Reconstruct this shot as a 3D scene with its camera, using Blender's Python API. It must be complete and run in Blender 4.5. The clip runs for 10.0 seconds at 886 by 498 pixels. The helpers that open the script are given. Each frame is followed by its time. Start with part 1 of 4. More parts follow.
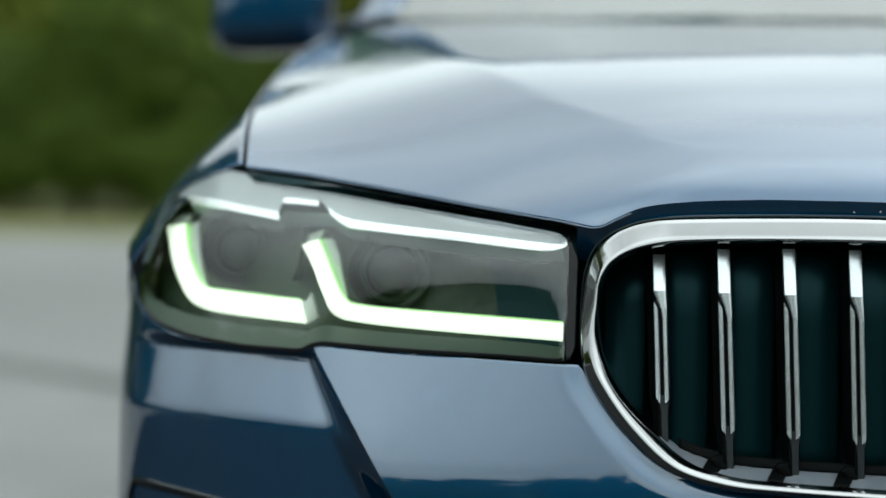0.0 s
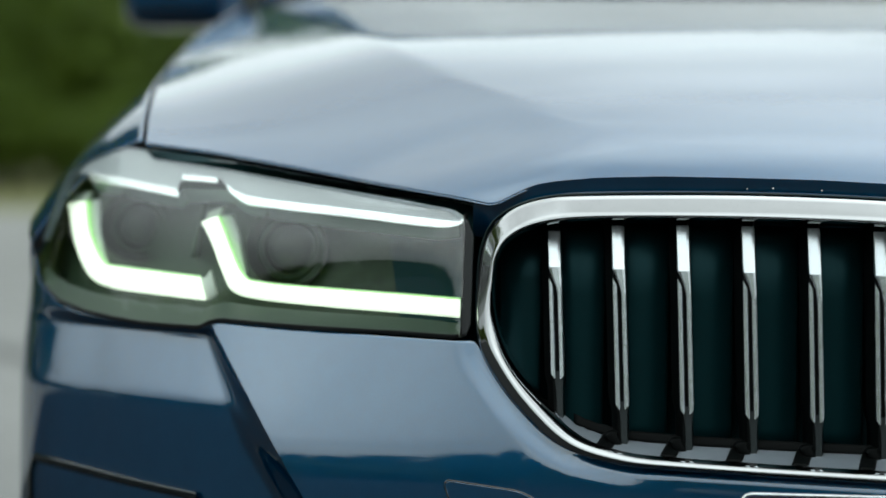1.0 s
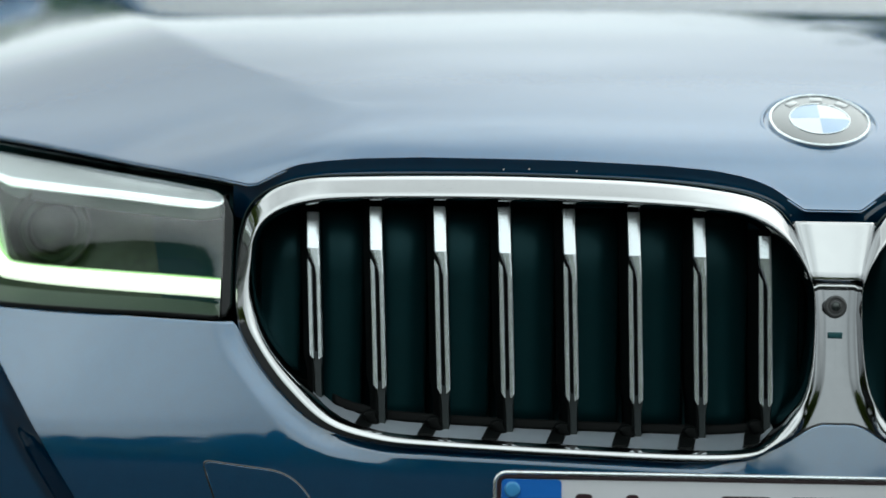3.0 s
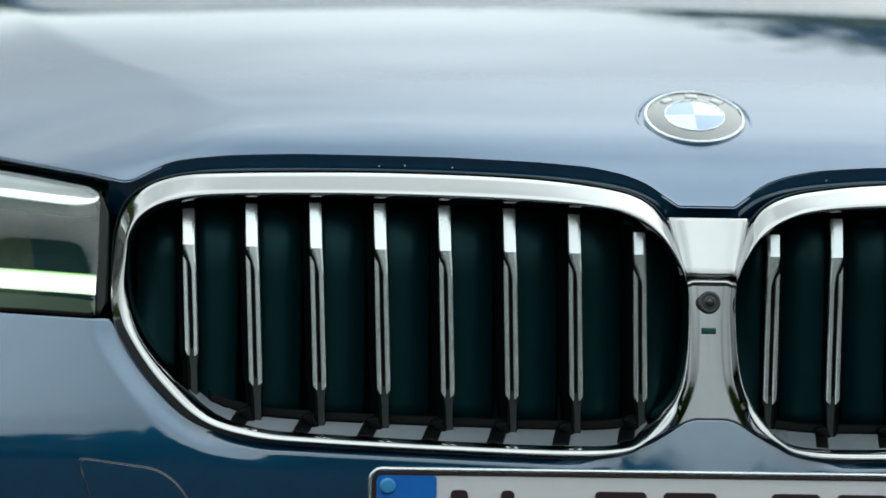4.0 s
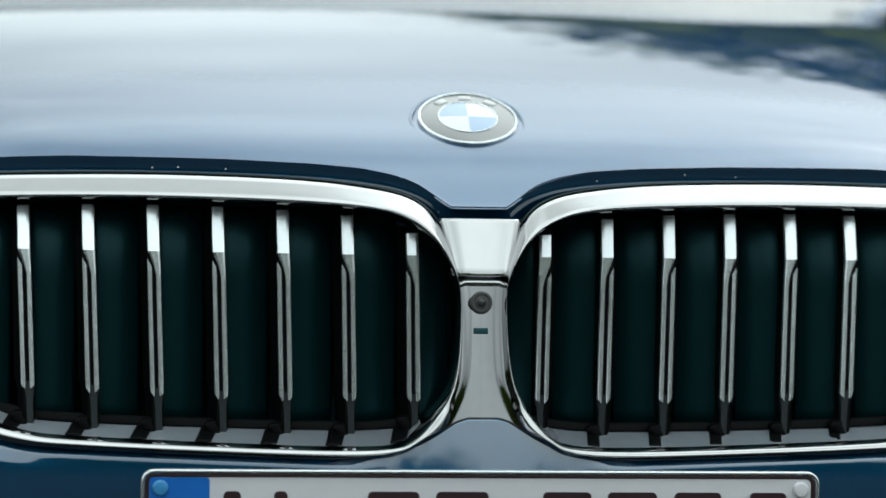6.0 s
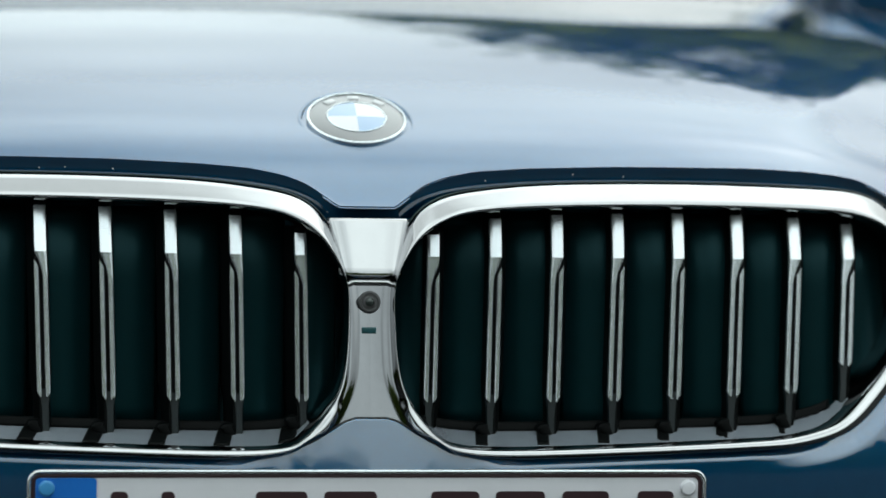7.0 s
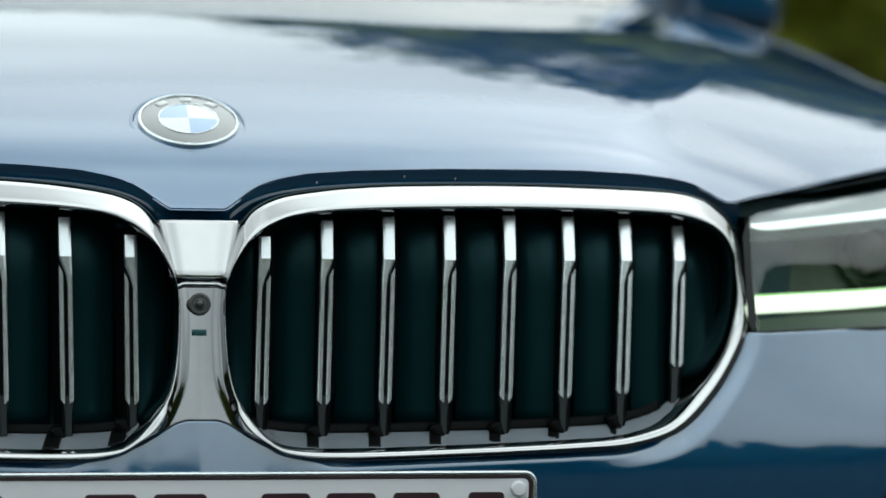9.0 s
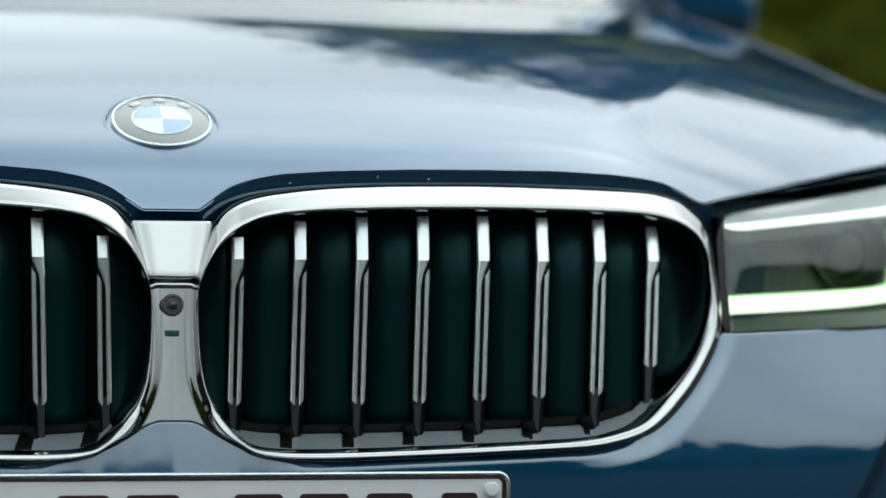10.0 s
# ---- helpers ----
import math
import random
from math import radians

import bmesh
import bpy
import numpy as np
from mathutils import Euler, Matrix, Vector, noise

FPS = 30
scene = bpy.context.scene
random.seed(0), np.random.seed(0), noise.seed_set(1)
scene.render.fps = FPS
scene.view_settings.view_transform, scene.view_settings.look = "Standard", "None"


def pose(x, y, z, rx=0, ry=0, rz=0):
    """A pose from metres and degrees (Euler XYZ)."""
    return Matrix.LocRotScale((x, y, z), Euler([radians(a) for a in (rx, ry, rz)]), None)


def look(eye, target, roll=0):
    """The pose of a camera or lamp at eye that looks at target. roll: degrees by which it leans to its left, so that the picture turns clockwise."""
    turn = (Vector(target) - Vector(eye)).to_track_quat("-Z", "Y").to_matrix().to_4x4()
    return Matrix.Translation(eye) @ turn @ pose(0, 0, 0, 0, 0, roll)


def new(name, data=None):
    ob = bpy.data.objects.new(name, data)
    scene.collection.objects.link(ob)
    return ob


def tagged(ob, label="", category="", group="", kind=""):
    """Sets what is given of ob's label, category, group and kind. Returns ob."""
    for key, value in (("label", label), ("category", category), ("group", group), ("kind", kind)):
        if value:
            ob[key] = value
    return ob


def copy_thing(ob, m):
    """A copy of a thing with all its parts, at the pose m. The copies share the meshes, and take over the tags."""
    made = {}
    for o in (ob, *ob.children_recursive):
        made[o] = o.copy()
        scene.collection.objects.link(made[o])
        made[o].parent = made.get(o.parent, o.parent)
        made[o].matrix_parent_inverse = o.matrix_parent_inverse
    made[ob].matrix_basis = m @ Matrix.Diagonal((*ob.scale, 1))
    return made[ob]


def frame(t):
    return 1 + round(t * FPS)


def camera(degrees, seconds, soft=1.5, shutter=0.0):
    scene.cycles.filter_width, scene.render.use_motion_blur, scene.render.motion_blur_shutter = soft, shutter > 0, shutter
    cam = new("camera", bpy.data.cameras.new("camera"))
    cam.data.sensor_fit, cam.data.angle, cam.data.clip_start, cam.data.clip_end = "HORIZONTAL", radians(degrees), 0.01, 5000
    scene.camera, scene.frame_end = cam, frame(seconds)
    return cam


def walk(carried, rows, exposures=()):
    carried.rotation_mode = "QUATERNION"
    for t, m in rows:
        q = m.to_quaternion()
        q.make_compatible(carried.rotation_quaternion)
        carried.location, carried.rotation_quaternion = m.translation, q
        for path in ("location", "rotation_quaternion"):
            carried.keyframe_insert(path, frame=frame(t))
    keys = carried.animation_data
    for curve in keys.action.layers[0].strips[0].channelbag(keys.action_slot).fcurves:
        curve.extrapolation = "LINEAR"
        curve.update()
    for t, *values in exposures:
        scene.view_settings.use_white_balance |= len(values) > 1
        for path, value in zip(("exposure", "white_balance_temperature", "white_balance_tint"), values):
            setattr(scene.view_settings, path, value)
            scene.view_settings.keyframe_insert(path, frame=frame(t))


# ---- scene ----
# The front of a dark blue saloon car on a road; x across the car, y towards its tail, z up, grille at y = 0.
cam = camera(18.64, 10.0, soft=1.6)
PATH = [
    (0.0, pose(-0.3879, -2.0526, 0.7316, 88.712, -1.160, 5.014)),
    (0.5, pose(-0.3734, -2.0553, 0.7337, 88.407, -1.126, 4.323)),
    (1.0, pose(-0.3602, -2.0568, 0.7355, 88.165, -1.075, 3.537)),
    (1.5, pose(-0.3451, -2.0581, 0.7374, 88.029, -1.085, 2.712)),
    (2.0, pose(-0.3284, -2.0594, 0.7396, 87.900, -1.071, 1.766)),
    (2.5, pose(-0.3194, -2.0621, 0.7418, 87.771, -1.050, 0.848)),
    (2.7, pose(-0.3153, -2.0630, 0.7420, 87.731, -1.049, 0.436)),
    (3.8, pose(-0.2951, -2.0658, 0.7431, 87.606, -1.071, -1.982)),
    (4.0, pose(-0.2926, -2.0656, 0.7440, 87.603, -1.068, -2.405)),
    (4.5, pose(-0.2857, -2.0680, 0.7446, 87.608, -1.051, -3.445)),
    (5.0, pose(-0.2773, -2.0692, 0.7447, 87.636, -1.021, -4.490)),
    (5.5, pose(-0.2726, -2.0712, 0.7442, 87.675, -1.029, -5.492)),
    (5.7, pose(-0.2703, -2.0720, 0.7438, 87.699, -1.029, -5.893)),
    (6.8, pose(-0.2552, -2.0762, 0.7402, 87.864, -1.020, -8.090)),
    (7.0, pose(-0.2521, -2.0762, 0.7394, 87.878, -1.016, -8.476)),
    (7.5, pose(-0.2450, -2.0761, 0.7395, 87.896, -1.009, -9.388)),
    (8.0, pose(-0.2379, -2.0779, 0.7398, 87.916, -1.006, -10.181)),
    (8.5, pose(-0.2318, -2.0785, 0.7386, 87.978, -1.001, -10.793)),
    (9.0, pose(-0.2232, -2.0816, 0.7374, 88.034, -1.040, -11.265)),
    (9.5, pose(-0.2175, -2.0819, 0.7364, 88.074, -1.021, -11.502)),
    (10.0, pose(-0.2141, -2.0830, 0.7361, 88.091, -1.020, -11.587)),
]
walk(cam, PATH, [(0.0, 0.0, 6450, 4.0), (10.0, 0.0, 6450, 4.0)])
# a long lens, focused on the grille
cam.data.dof.use_dof = True
cam.data.dof.focus_distance = 2.10
cam.data.dof.aperture_fstop = 3.5

# ---- light: a bright overcast sky and a wide, weak sun ----
world = bpy.data.worlds.new("overcast_sky")
scene.world = world
world.use_nodes = True
wn, wl = world.node_tree.nodes, world.node_tree.links
wn.clear()
sky = wn.new("ShaderNodeTexSky")
sky.sky_type, sky.sun_disc = "NISHITA", False
sky.sun_elevation, sky.sun_rotation = radians(48), radians(49)
sky.air_density, sky.dust_density = 1.0, 3.0
grey = wn.new("ShaderNodeHueSaturation")
grey.inputs["Saturation"].default_value = 0.3
grey.inputs["Value"].default_value = 0.75
clouds = wn.new("ShaderNodeTexNoise")
clouds.inputs["Scale"].default_value, clouds.inputs["Detail"].default_value = 2.2, 5.0
coords, stretch = wn.new("ShaderNodeTexCoord"), wn.new("ShaderNodeMapping")
stretch.inputs["Scale"].default_value = (1, 1, 3)
ramp = wn.new("ShaderNodeMapRange")
ramp.inputs["From Min"].default_value, ramp.inputs["From Max"].default_value = 0.25, 0.75
ramp.inputs["To Min"].default_value, ramp.inputs["To Max"].default_value = 0.7, 1.0
mix = wn.new("ShaderNodeMix")
mix.data_type = "RGBA"
mix.inputs["B"].default_value = (6.38, 7.0, 7.14, 1)
back, out = wn.new("ShaderNodeBackground"), wn.new("ShaderNodeOutputWorld")
back.inputs["Strength"].default_value = 0.15
wl.new(sky.outputs[0], grey.inputs["Color"])
wl.new(coords.outputs["Generated"], stretch.inputs[0])
wl.new(stretch.outputs[0], clouds.inputs["Vector"])
wl.new(clouds.outputs["Fac"], ramp.inputs["Value"])
wl.new(ramp.outputs[0], mix.inputs["Factor"])
wl.new(grey.outputs[0], mix.inputs["A"])
high = wn.new("ShaderNodeSeparateXYZ")
fade = wn.new("ShaderNodeMapRange")
fade.inputs["From Max"].default_value, fade.inputs["To Min"].default_value, fade.inputs["To Max"].default_value = 0.6, 0.37, 1.41
gain = wn.new("ShaderNodeVectorMath")
gain.operation = "SCALE"
wl.new(coords.outputs["Generated"], high.inputs[0])
wl.new(high.outputs["Z"], fade.inputs["Value"])
wl.new(mix.outputs["Result"], gain.inputs[0])
wl.new(fade.outputs[0], gain.inputs["Scale"])
# sky gain, higher behind the car and to its right, added to brighten bonnet reflections
rear_gain = wn.new("ShaderNodeMapRange")
rear_gain.interpolation_type = "SMOOTHSTEP"
rear_gain.inputs["From Min"].default_value, rear_gain.inputs["From Max"].default_value = -0.25, 0.8
rear_gain.inputs["To Min"].default_value, rear_gain.inputs["To Max"].default_value = 1.45, 1.54
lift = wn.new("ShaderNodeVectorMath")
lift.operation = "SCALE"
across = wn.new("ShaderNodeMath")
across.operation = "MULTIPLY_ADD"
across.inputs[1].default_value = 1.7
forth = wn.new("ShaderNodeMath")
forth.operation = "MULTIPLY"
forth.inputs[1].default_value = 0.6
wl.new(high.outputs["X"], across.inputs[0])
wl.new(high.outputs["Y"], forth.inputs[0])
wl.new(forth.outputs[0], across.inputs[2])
wl.new(across.outputs[0], rear_gain.inputs["Value"])
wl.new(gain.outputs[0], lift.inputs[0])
wl.new(rear_gain.outputs[0], lift.inputs["Scale"])
# lighter and darker streaks in the clouds
streaks = wn.new("ShaderNodeTexNoise")
streaks.inputs["Scale"].default_value, streaks.inputs["Detail"].default_value = 3.5, 4.0
uneven = wn.new("ShaderNodeMapRange")
uneven.inputs["From Min"].default_value, uneven.inputs["From Max"].default_value = 0.3, 0.7
uneven.inputs["To Min"].default_value, uneven.inputs["To Max"].default_value = 0.86, 1.10
broken = wn.new("ShaderNodeVectorMath")
broken.operation = "SCALE"
wl.new(stretch.outputs[0], streaks.inputs["Vector"])
wl.new(streaks.outputs["Fac"], uneven.inputs["Value"])
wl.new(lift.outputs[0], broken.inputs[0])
wl.new(uneven.outputs[0], broken.inputs["Scale"])
# broad sky brightness variation, its offset chosen to darken the bonnet's left facet in reflection
cover, cover_at, depth_of = wn.new("ShaderNodeTexNoise"), wn.new("ShaderNodeMapping"), wn.new("ShaderNodeMapRange")
cover_at.inputs["Location"].default_value = (-23.8 / 2.2, 6.0 / 2.2, -12.1 / 2.2)
cover.inputs["Scale"].default_value, cover.inputs["Detail"].default_value = 2.2, 0.0
depth_of.inputs["From Min"].default_value, depth_of.inputs["From Max"].default_value = 0.3, 0.7
depth_of.inputs["To Min"].default_value, depth_of.inputs["To Max"].default_value = 0.62, 1.12
veiled = wn.new("ShaderNodeVectorMath")
veiled.operation = "SCALE"
wl.new(coords.outputs["Generated"], cover_at.inputs[0])
wl.new(cover_at.outputs[0], cover.inputs["Vector"])
wl.new(cover.outputs["Fac"], depth_of.inputs["Value"])
wl.new(broken.outputs[0], veiled.inputs[0])
wl.new(depth_of.outputs[0], veiled.inputs["Scale"])
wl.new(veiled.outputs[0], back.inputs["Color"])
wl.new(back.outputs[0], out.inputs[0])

sun = new("sun", bpy.data.lights.new("sun", "SUN"))
sun.data.energy, sun.data.angle, sun.data.color = 0.5, radians(160), (1.0, 0.98, 0.95)
sun.matrix_world = look((8, 7, 12), (0, 0, 0))


# ---- materials ----
def material(name, color, rough=0.5, metal=0.0, coat=0.0, grain=None, vary=0.0, bump=0.0, scale=40.0, **more):
    """A principled material; colour wanders by vary between two scales of noise, which also give the relief."""
    m = bpy.data.materials.new(name)
    m.use_nodes = True
    n, l = m.node_tree.nodes, m.node_tree.links
    b = n["Principled BSDF"]
    b.inputs["Base Color"].default_value = (*color, 1)
    b.inputs["Roughness"].default_value, b.inputs["Metallic"].default_value = rough, metal
    b.inputs["Coat Weight"].default_value, b.inputs["Coat Roughness"].default_value = coat, 0.04
    for key, value in more.items():
        b.inputs[key.replace("_", " ")].default_value = value
    if vary or bump:
        tc = n.new("ShaderNodeTexCoord")
        fine, wide = n.new("ShaderNodeTexNoise"), n.new("ShaderNodeTexNoise")
        fine.inputs["Scale"].default_value, fine.inputs["Detail"].default_value = scale, 6
        wide.inputs["Scale"].default_value, wide.inputs["Detail"].default_value = scale / 14, 3
        for t in (fine, wide):
            l.new(tc.outputs["Object"], t.inputs["Vector"])
        both = n.new("ShaderNodeMath")
        both.operation = "ADD"
        l.new(fine.outputs["Fac"], both.inputs[0]), l.new(wide.outputs["Fac"], both.inputs[1])
        if vary:
            mr = n.new("ShaderNodeMapRange")
            mr.inputs["From Min"].default_value, mr.inputs["From Max"].default_value = 0.6, 1.4
            mixer = n.new("ShaderNodeMix")
            mixer.data_type = "RGBA"
            mixer.inputs["A"].default_value = (*[c * (1 - vary) for c in color], 1)
            mixer.inputs["B"].default_value = (*[min(1, c * (1 + vary)) for c in (grain or color)], 1)
            l.new(both.outputs[0], mr.inputs["Value"]), l.new(mr.outputs[0], mixer.inputs["Factor"])
            l.new(mixer.outputs["Result"], b.inputs["Base Color"])
        if bump:
            bp = n.new("ShaderNodeBump")
            bp.inputs["Strength"].default_value, bp.inputs["Distance"].default_value = 1.0, bump
            l.new(both.outputs[0], bp.inputs["Height"]), l.new(bp.outputs[0], b.inputs["Normal"])
    return m


def clear_cover(name, tint, gain):
    """Clear moulded plastic or window glass: see-through, with a gloss that grows at grazing angles."""
    m = bpy.data.materials.new(name)
    m.use_nodes = True
    n, l = m.node_tree.nodes, m.node_tree.links
    n.clear()
    o, mx, tr, gl, fr = (n.new("ShaderNode" + k) for k in ("OutputMaterial", "MixShader", "BsdfTransparent", "BsdfGlossy", "LayerWeight"))
    tr.inputs["Color"].default_value = (*tint, 1)
    gl.inputs["Roughness"].default_value = 0.015
    fr.inputs["Blend"].default_value = 0.5
    head_on = ((gain - 1) / (gain + 1)) ** 2
    power, rise = n.new("ShaderNodeMath"), n.new("ShaderNodeMath")
    power.operation, rise.operation = "POWER", "MULTIPLY_ADD"
    power.inputs[1].default_value = 5
    rise.inputs[1].default_value, rise.inputs[2].default_value = 1 - head_on, head_on
    l.new(fr.outputs["Facing"], power.inputs[0]), l.new(power.outputs[0], rise.inputs[0]), l.new(rise.outputs[0], mx.inputs[0])
    l.new(tr.outputs[0], mx.inputs[1]), l.new(gl.outputs[0], mx.inputs[2])
    l.new(mx.outputs[0], o.inputs[0])
    return m


def glowing(name, color, strength):
    m = material(name, (0.8, 0.8, 0.8), 0.3)
    b = m.node_tree.nodes["Principled BSDF"]
    b.inputs["Emission Color"].default_value, b.inputs["Emission Strength"].default_value = (*color, 1), strength
    return m


PAINT = material("blue_metallic_paint", (0.003, 0.070, 0.168), 0.5, 1.0, 1.0, vary=0.08, scale=900, Coat_IOR=2.3, Coat_Roughness=0.04, Specular_Tint=(0.16, 0.28, 0.27, 1))
CHROME = material("chrome", (0.445, 0.447, 0.455), 0.07, 1.0, vary=0.03, scale=60)
SATIN = material("satin_silver", (0.29, 0.29, 0.29), 0.16, 1.0, vary=0.04, scale=120)
SILVER = material("matt_silver_strip", (0.65, 0.69, 0.715), 0.26, 0.85, vary=0.03, scale=200)
BLACK = material("black_plastic", (0.0013, 0.0124, 0.0146), 0.30, vary=0.15, bump=0.00003, scale=900, Specular_Tint=(0.38, 0.88, 0.98, 1), Specular_IOR_Level=0.22)
FIN = material("matt_black_fin", (0.0012, 0.0018, 0.0019), 0.55, vary=0.15, scale=500, Specular_IOR_Level=0.08)
FOOT = material("charcoal_plastic", (0.009, 0.014, 0.016), 0.4, vary=0.1, scale=300)
POSTCHROME = material("smoked_chrome", (0.235, 0.24, 0.25), 0.06, 1.0, vary=0.04, scale=120)
GLOSS = material("gloss_black", (0.008, 0.012, 0.014), 0.12, coat=0.6, vary=0.1, scale=200)
RUBBER = material("black_rubber", (0.012, 0.013, 0.014), 0.7, vary=0.2, bump=0.0001, scale=300)
DARKTRIM = material("dark_trim", (0.005, 0.011, 0.0125), 0.55, vary=0.2, bump=0.0001, scale=300, Specular_Tint=(0.6, 0.95, 1.0, 1), Specular_IOR_Level=0.35)
LEDGE = material("grey_ledge", (0.17, 0.19, 0.215), 0.2, 0.0, 0.6, vary=0.06, scale=90)
HOUSING = material("lamp_housing", (0.032, 0.054, 0.034), 0.45, vary=0.4, bump=0.001, scale=110, Specular_IOR_Level=0.3)
BEZEL = material("lamp_bezel", (0.60, 0.63, 0.67), 0.35, 0.0, vary=0.06, scale=90)
VISOR = material("lamp_visor", (0.30, 0.36, 0.42), 0.3, 0.3, vary=0.06, scale=90)
TRIMLIGHT = material("lamp_trim", (0.93, 0.94, 0.95), 0.25, 1.0, vary=0.02, scale=90)
LENS = clear_cover("clear_lens", (0.95, 0.975, 0.955), 1.95)
SCREEN = clear_cover("windscreen_glass", (0.25, 0.28, 0.28), 3.6)
GLASS = clear_cover("window_glass", (0.22, 0.26, 0.26), 1.7)
DRL = glowing("light_guide", (0.88, 1.0, 0.80), 1.25)
DRLEDGE = glowing("light_guide_edge", (0.42, 1.0, 0.22), 0.75)
GUIDE = material("unlit_guide", (0.62, 0.68, 0.6), 0.3, vary=0.04, scale=80)
SILL = material("lamp_sill", (0.045, 0.070, 0.050), 0.4, vary=0.1, scale=90)
REFLECTOR = material("dark_reflector", (0.028, 0.032, 0.028), 0.5, 0.0, vary=0.1, scale=60)
CAMGREY = material("dark_grey_plastic", (0.06, 0.06, 0.062), 0.4, vary=0.1, scale=300)
TEALMARK = material("teal_reflection", (0.02, 0.08, 0.09), 0.3, vary=0.1, scale=300)
OPTIC = material("optic_glass", (0.030, 0.038, 0.036), 0.16, vary=0.1, scale=40)
PLATE = material("plate_white", (0.68, 0.68, 0.715), 0.4, vary=0.04, scale=60)
PLATEBLUE = material("plate_blue", (0.008, 0.14, 0.52), 0.4, vary=0.06, scale=60)
PLATEBLACK = material("plate_black", (0.03, 0.012, 0.016), 0.4, vary=0.1, scale=60)
STARGOLD = material("star_gold", (0.75, 0.55, 0.03), 0.4, vary=0.05, scale=90)
RIVETBLUE = material("rivet_blue", (0.05, 0.25, 0.52), 0.35, vary=0.05, scale=90)
EMBLEMGREY = material("emblem_grey", (0.055, 0.06, 0.065), 0.3, coat=1.0, vary=0.05, scale=90, Coat_IOR=1.9)
EMBLEMBAR = material("emblem_bar", (0.33, 0.34, 0.35), 0.3, coat=1.0, vary=0.02, scale=90, Coat_IOR=1.9)
EMBLEMBLUE = material("emblem_blue", (0.13, 0.25, 0.43), 0.3, coat=1.0, vary=0.04, scale=90, Coat_IOR=1.9)
EMBLEMWHITE = material("emblem_white", (0.47, 0.47, 0.49), 0.3, coat=1.0, vary=0.02, scale=90, Coat_IOR=1.9)
CABIN = material("cabin_dark", (0.02, 0.02, 0.022), 0.8, vary=0.2, scale=20)
ASPHALT = material("pale_asphalt", (0.195, 0.195, 0.19), 0.85, grain=(0.22, 0.22, 0.215), vary=0.12, bump=0.003, scale=30)
DARKGROUND = material("dark_added_ground", (0.017, 0.019, 0.020), 0.85, grain=(0.024, 0.025, 0.025), vary=0.15, bump=0.003, scale=30, Specular_IOR_Level=0.05)
TAR = material("tar_seam", (0.06, 0.06, 0.06), 0.7, vary=0.2, bump=0.002, scale=30)
GRASS = material("grass", (0.10, 0.115, 0.025), 0.9, grain=(0.15, 0.15, 0.045), vary=0.3, bump=0.05, scale=3)
BARK = material("bark", (0.09, 0.07, 0.05), 0.9, vary=0.3, bump=0.01, scale=12)
LEAVES = material("leaves", (0.042, 0.098, 0.003), 0.8, grain=(0.10, 0.145, 0.006), vary=0.3, scale=1.2)
# leaf green darkened to put the shade of backlit crowns into the colour
LEAVES_SHADED = material("shaded_leaves", (0.020, 0.060, 0.010), 0.8, grain=(0.05, 0.09, 0.012), vary=0.3, scale=1.2)
LEAVES2 = material("yellow_green_leaves", (0.12, 0.17, 0.006), 0.7, grain=(0.20, 0.21, 0.008), vary=0.3, scale=1.2)


# ---- building helpers ----
def finish(ob, mat, sharp=35):
    ob.data.materials.append(mat)
    ob.data.shade_smooth()
    ob.data.set_sharp_from_angle(angle=radians(sharp))
    return ob


def part(name, bm, mat, parent=None, label="", sharp=35, turn=True):
    """Links a bmesh as one mesh object under a thing or a part."""
    if turn:
        bmesh.ops.recalc_face_normals(bm, faces=bm.faces)
    me = bpy.data.meshes.new(name)
    bm.to_mesh(me)
    bm.free()
    ob = finish(new(name, me), mat, sharp)
    if parent:
        ob.parent = parent
    return tagged(ob, label)


def thing(name, label, category, group="", kind=""):
    return tagged(new(name), label, category, group, kind)


def spline(xs, ys):
    """A natural cubic spline through knots, as a function."""
    x, y = np.array(xs, float), np.array(ys, float)
    h = np.diff(x)
    a = np.zeros((len(x), len(x)))
    r = np.zeros(len(x))
    a[0, 0] = a[-1, -1] = 1
    for i in range(1, len(x) - 1):
        a[i, i - 1 : i + 2] = h[i - 1], 2 * (h[i - 1] + h[i]), h[i]
        r[i] = 6 * ((y[i + 1] - y[i]) / h[i] - (y[i] - y[i - 1]) / h[i - 1])
    m = np.linalg.solve(a, r)

    def value(q):
        q = min(max(q, x[0]), x[-1])
        i = min(int(np.searchsorted(x, q, "right")) - 1, len(h) - 1)
        p, n = x[i + 1] - q, q - x[i]
        return float((m[i] * p**3 + m[i + 1] * n**3) / (6 * h[i]) + (y[i] / h[i] - m[i] * h[i] / 6) * p + (y[i + 1] / h[i] - m[i + 1] * h[i] / 6) * n)

    return value


def line(xs, ys):
    return lambda q: float(np.interp(q, xs, ys))


def smooth(a, b, q):
    t = min(1.0, max(0.0, (q - a) / (b - a)))
    return t * t * (3 - 2 * t)


def steps(*stops):
    """Grid positions: steps((start, end, count), ...), joined."""
    got = []
    for a, b, n in stops:
        got += [a + (b - a) * i / n for i in range(n)]
    return got + [stops[-1][1]]


def grid(fn, us, vs, bm=None, closed=False):
    bm = bm or bmesh.new()
    rows = [[bm.verts.new(fn(u, v)) for v in vs] for u in us]
    n = len(rows)
    for i in range(n if closed else n - 1):
        a, b = rows[i], rows[(i + 1) % n]
        for j in range(len(vs) - 1):
            bm.faces.new((a[j], b[j], b[j + 1], a[j + 1]))
    return bm


def thick(ob, depth):
    m = ob.modifiers.new("thickness", "SOLIDIFY")
    m.thickness, m.offset = depth, 0
    return ob


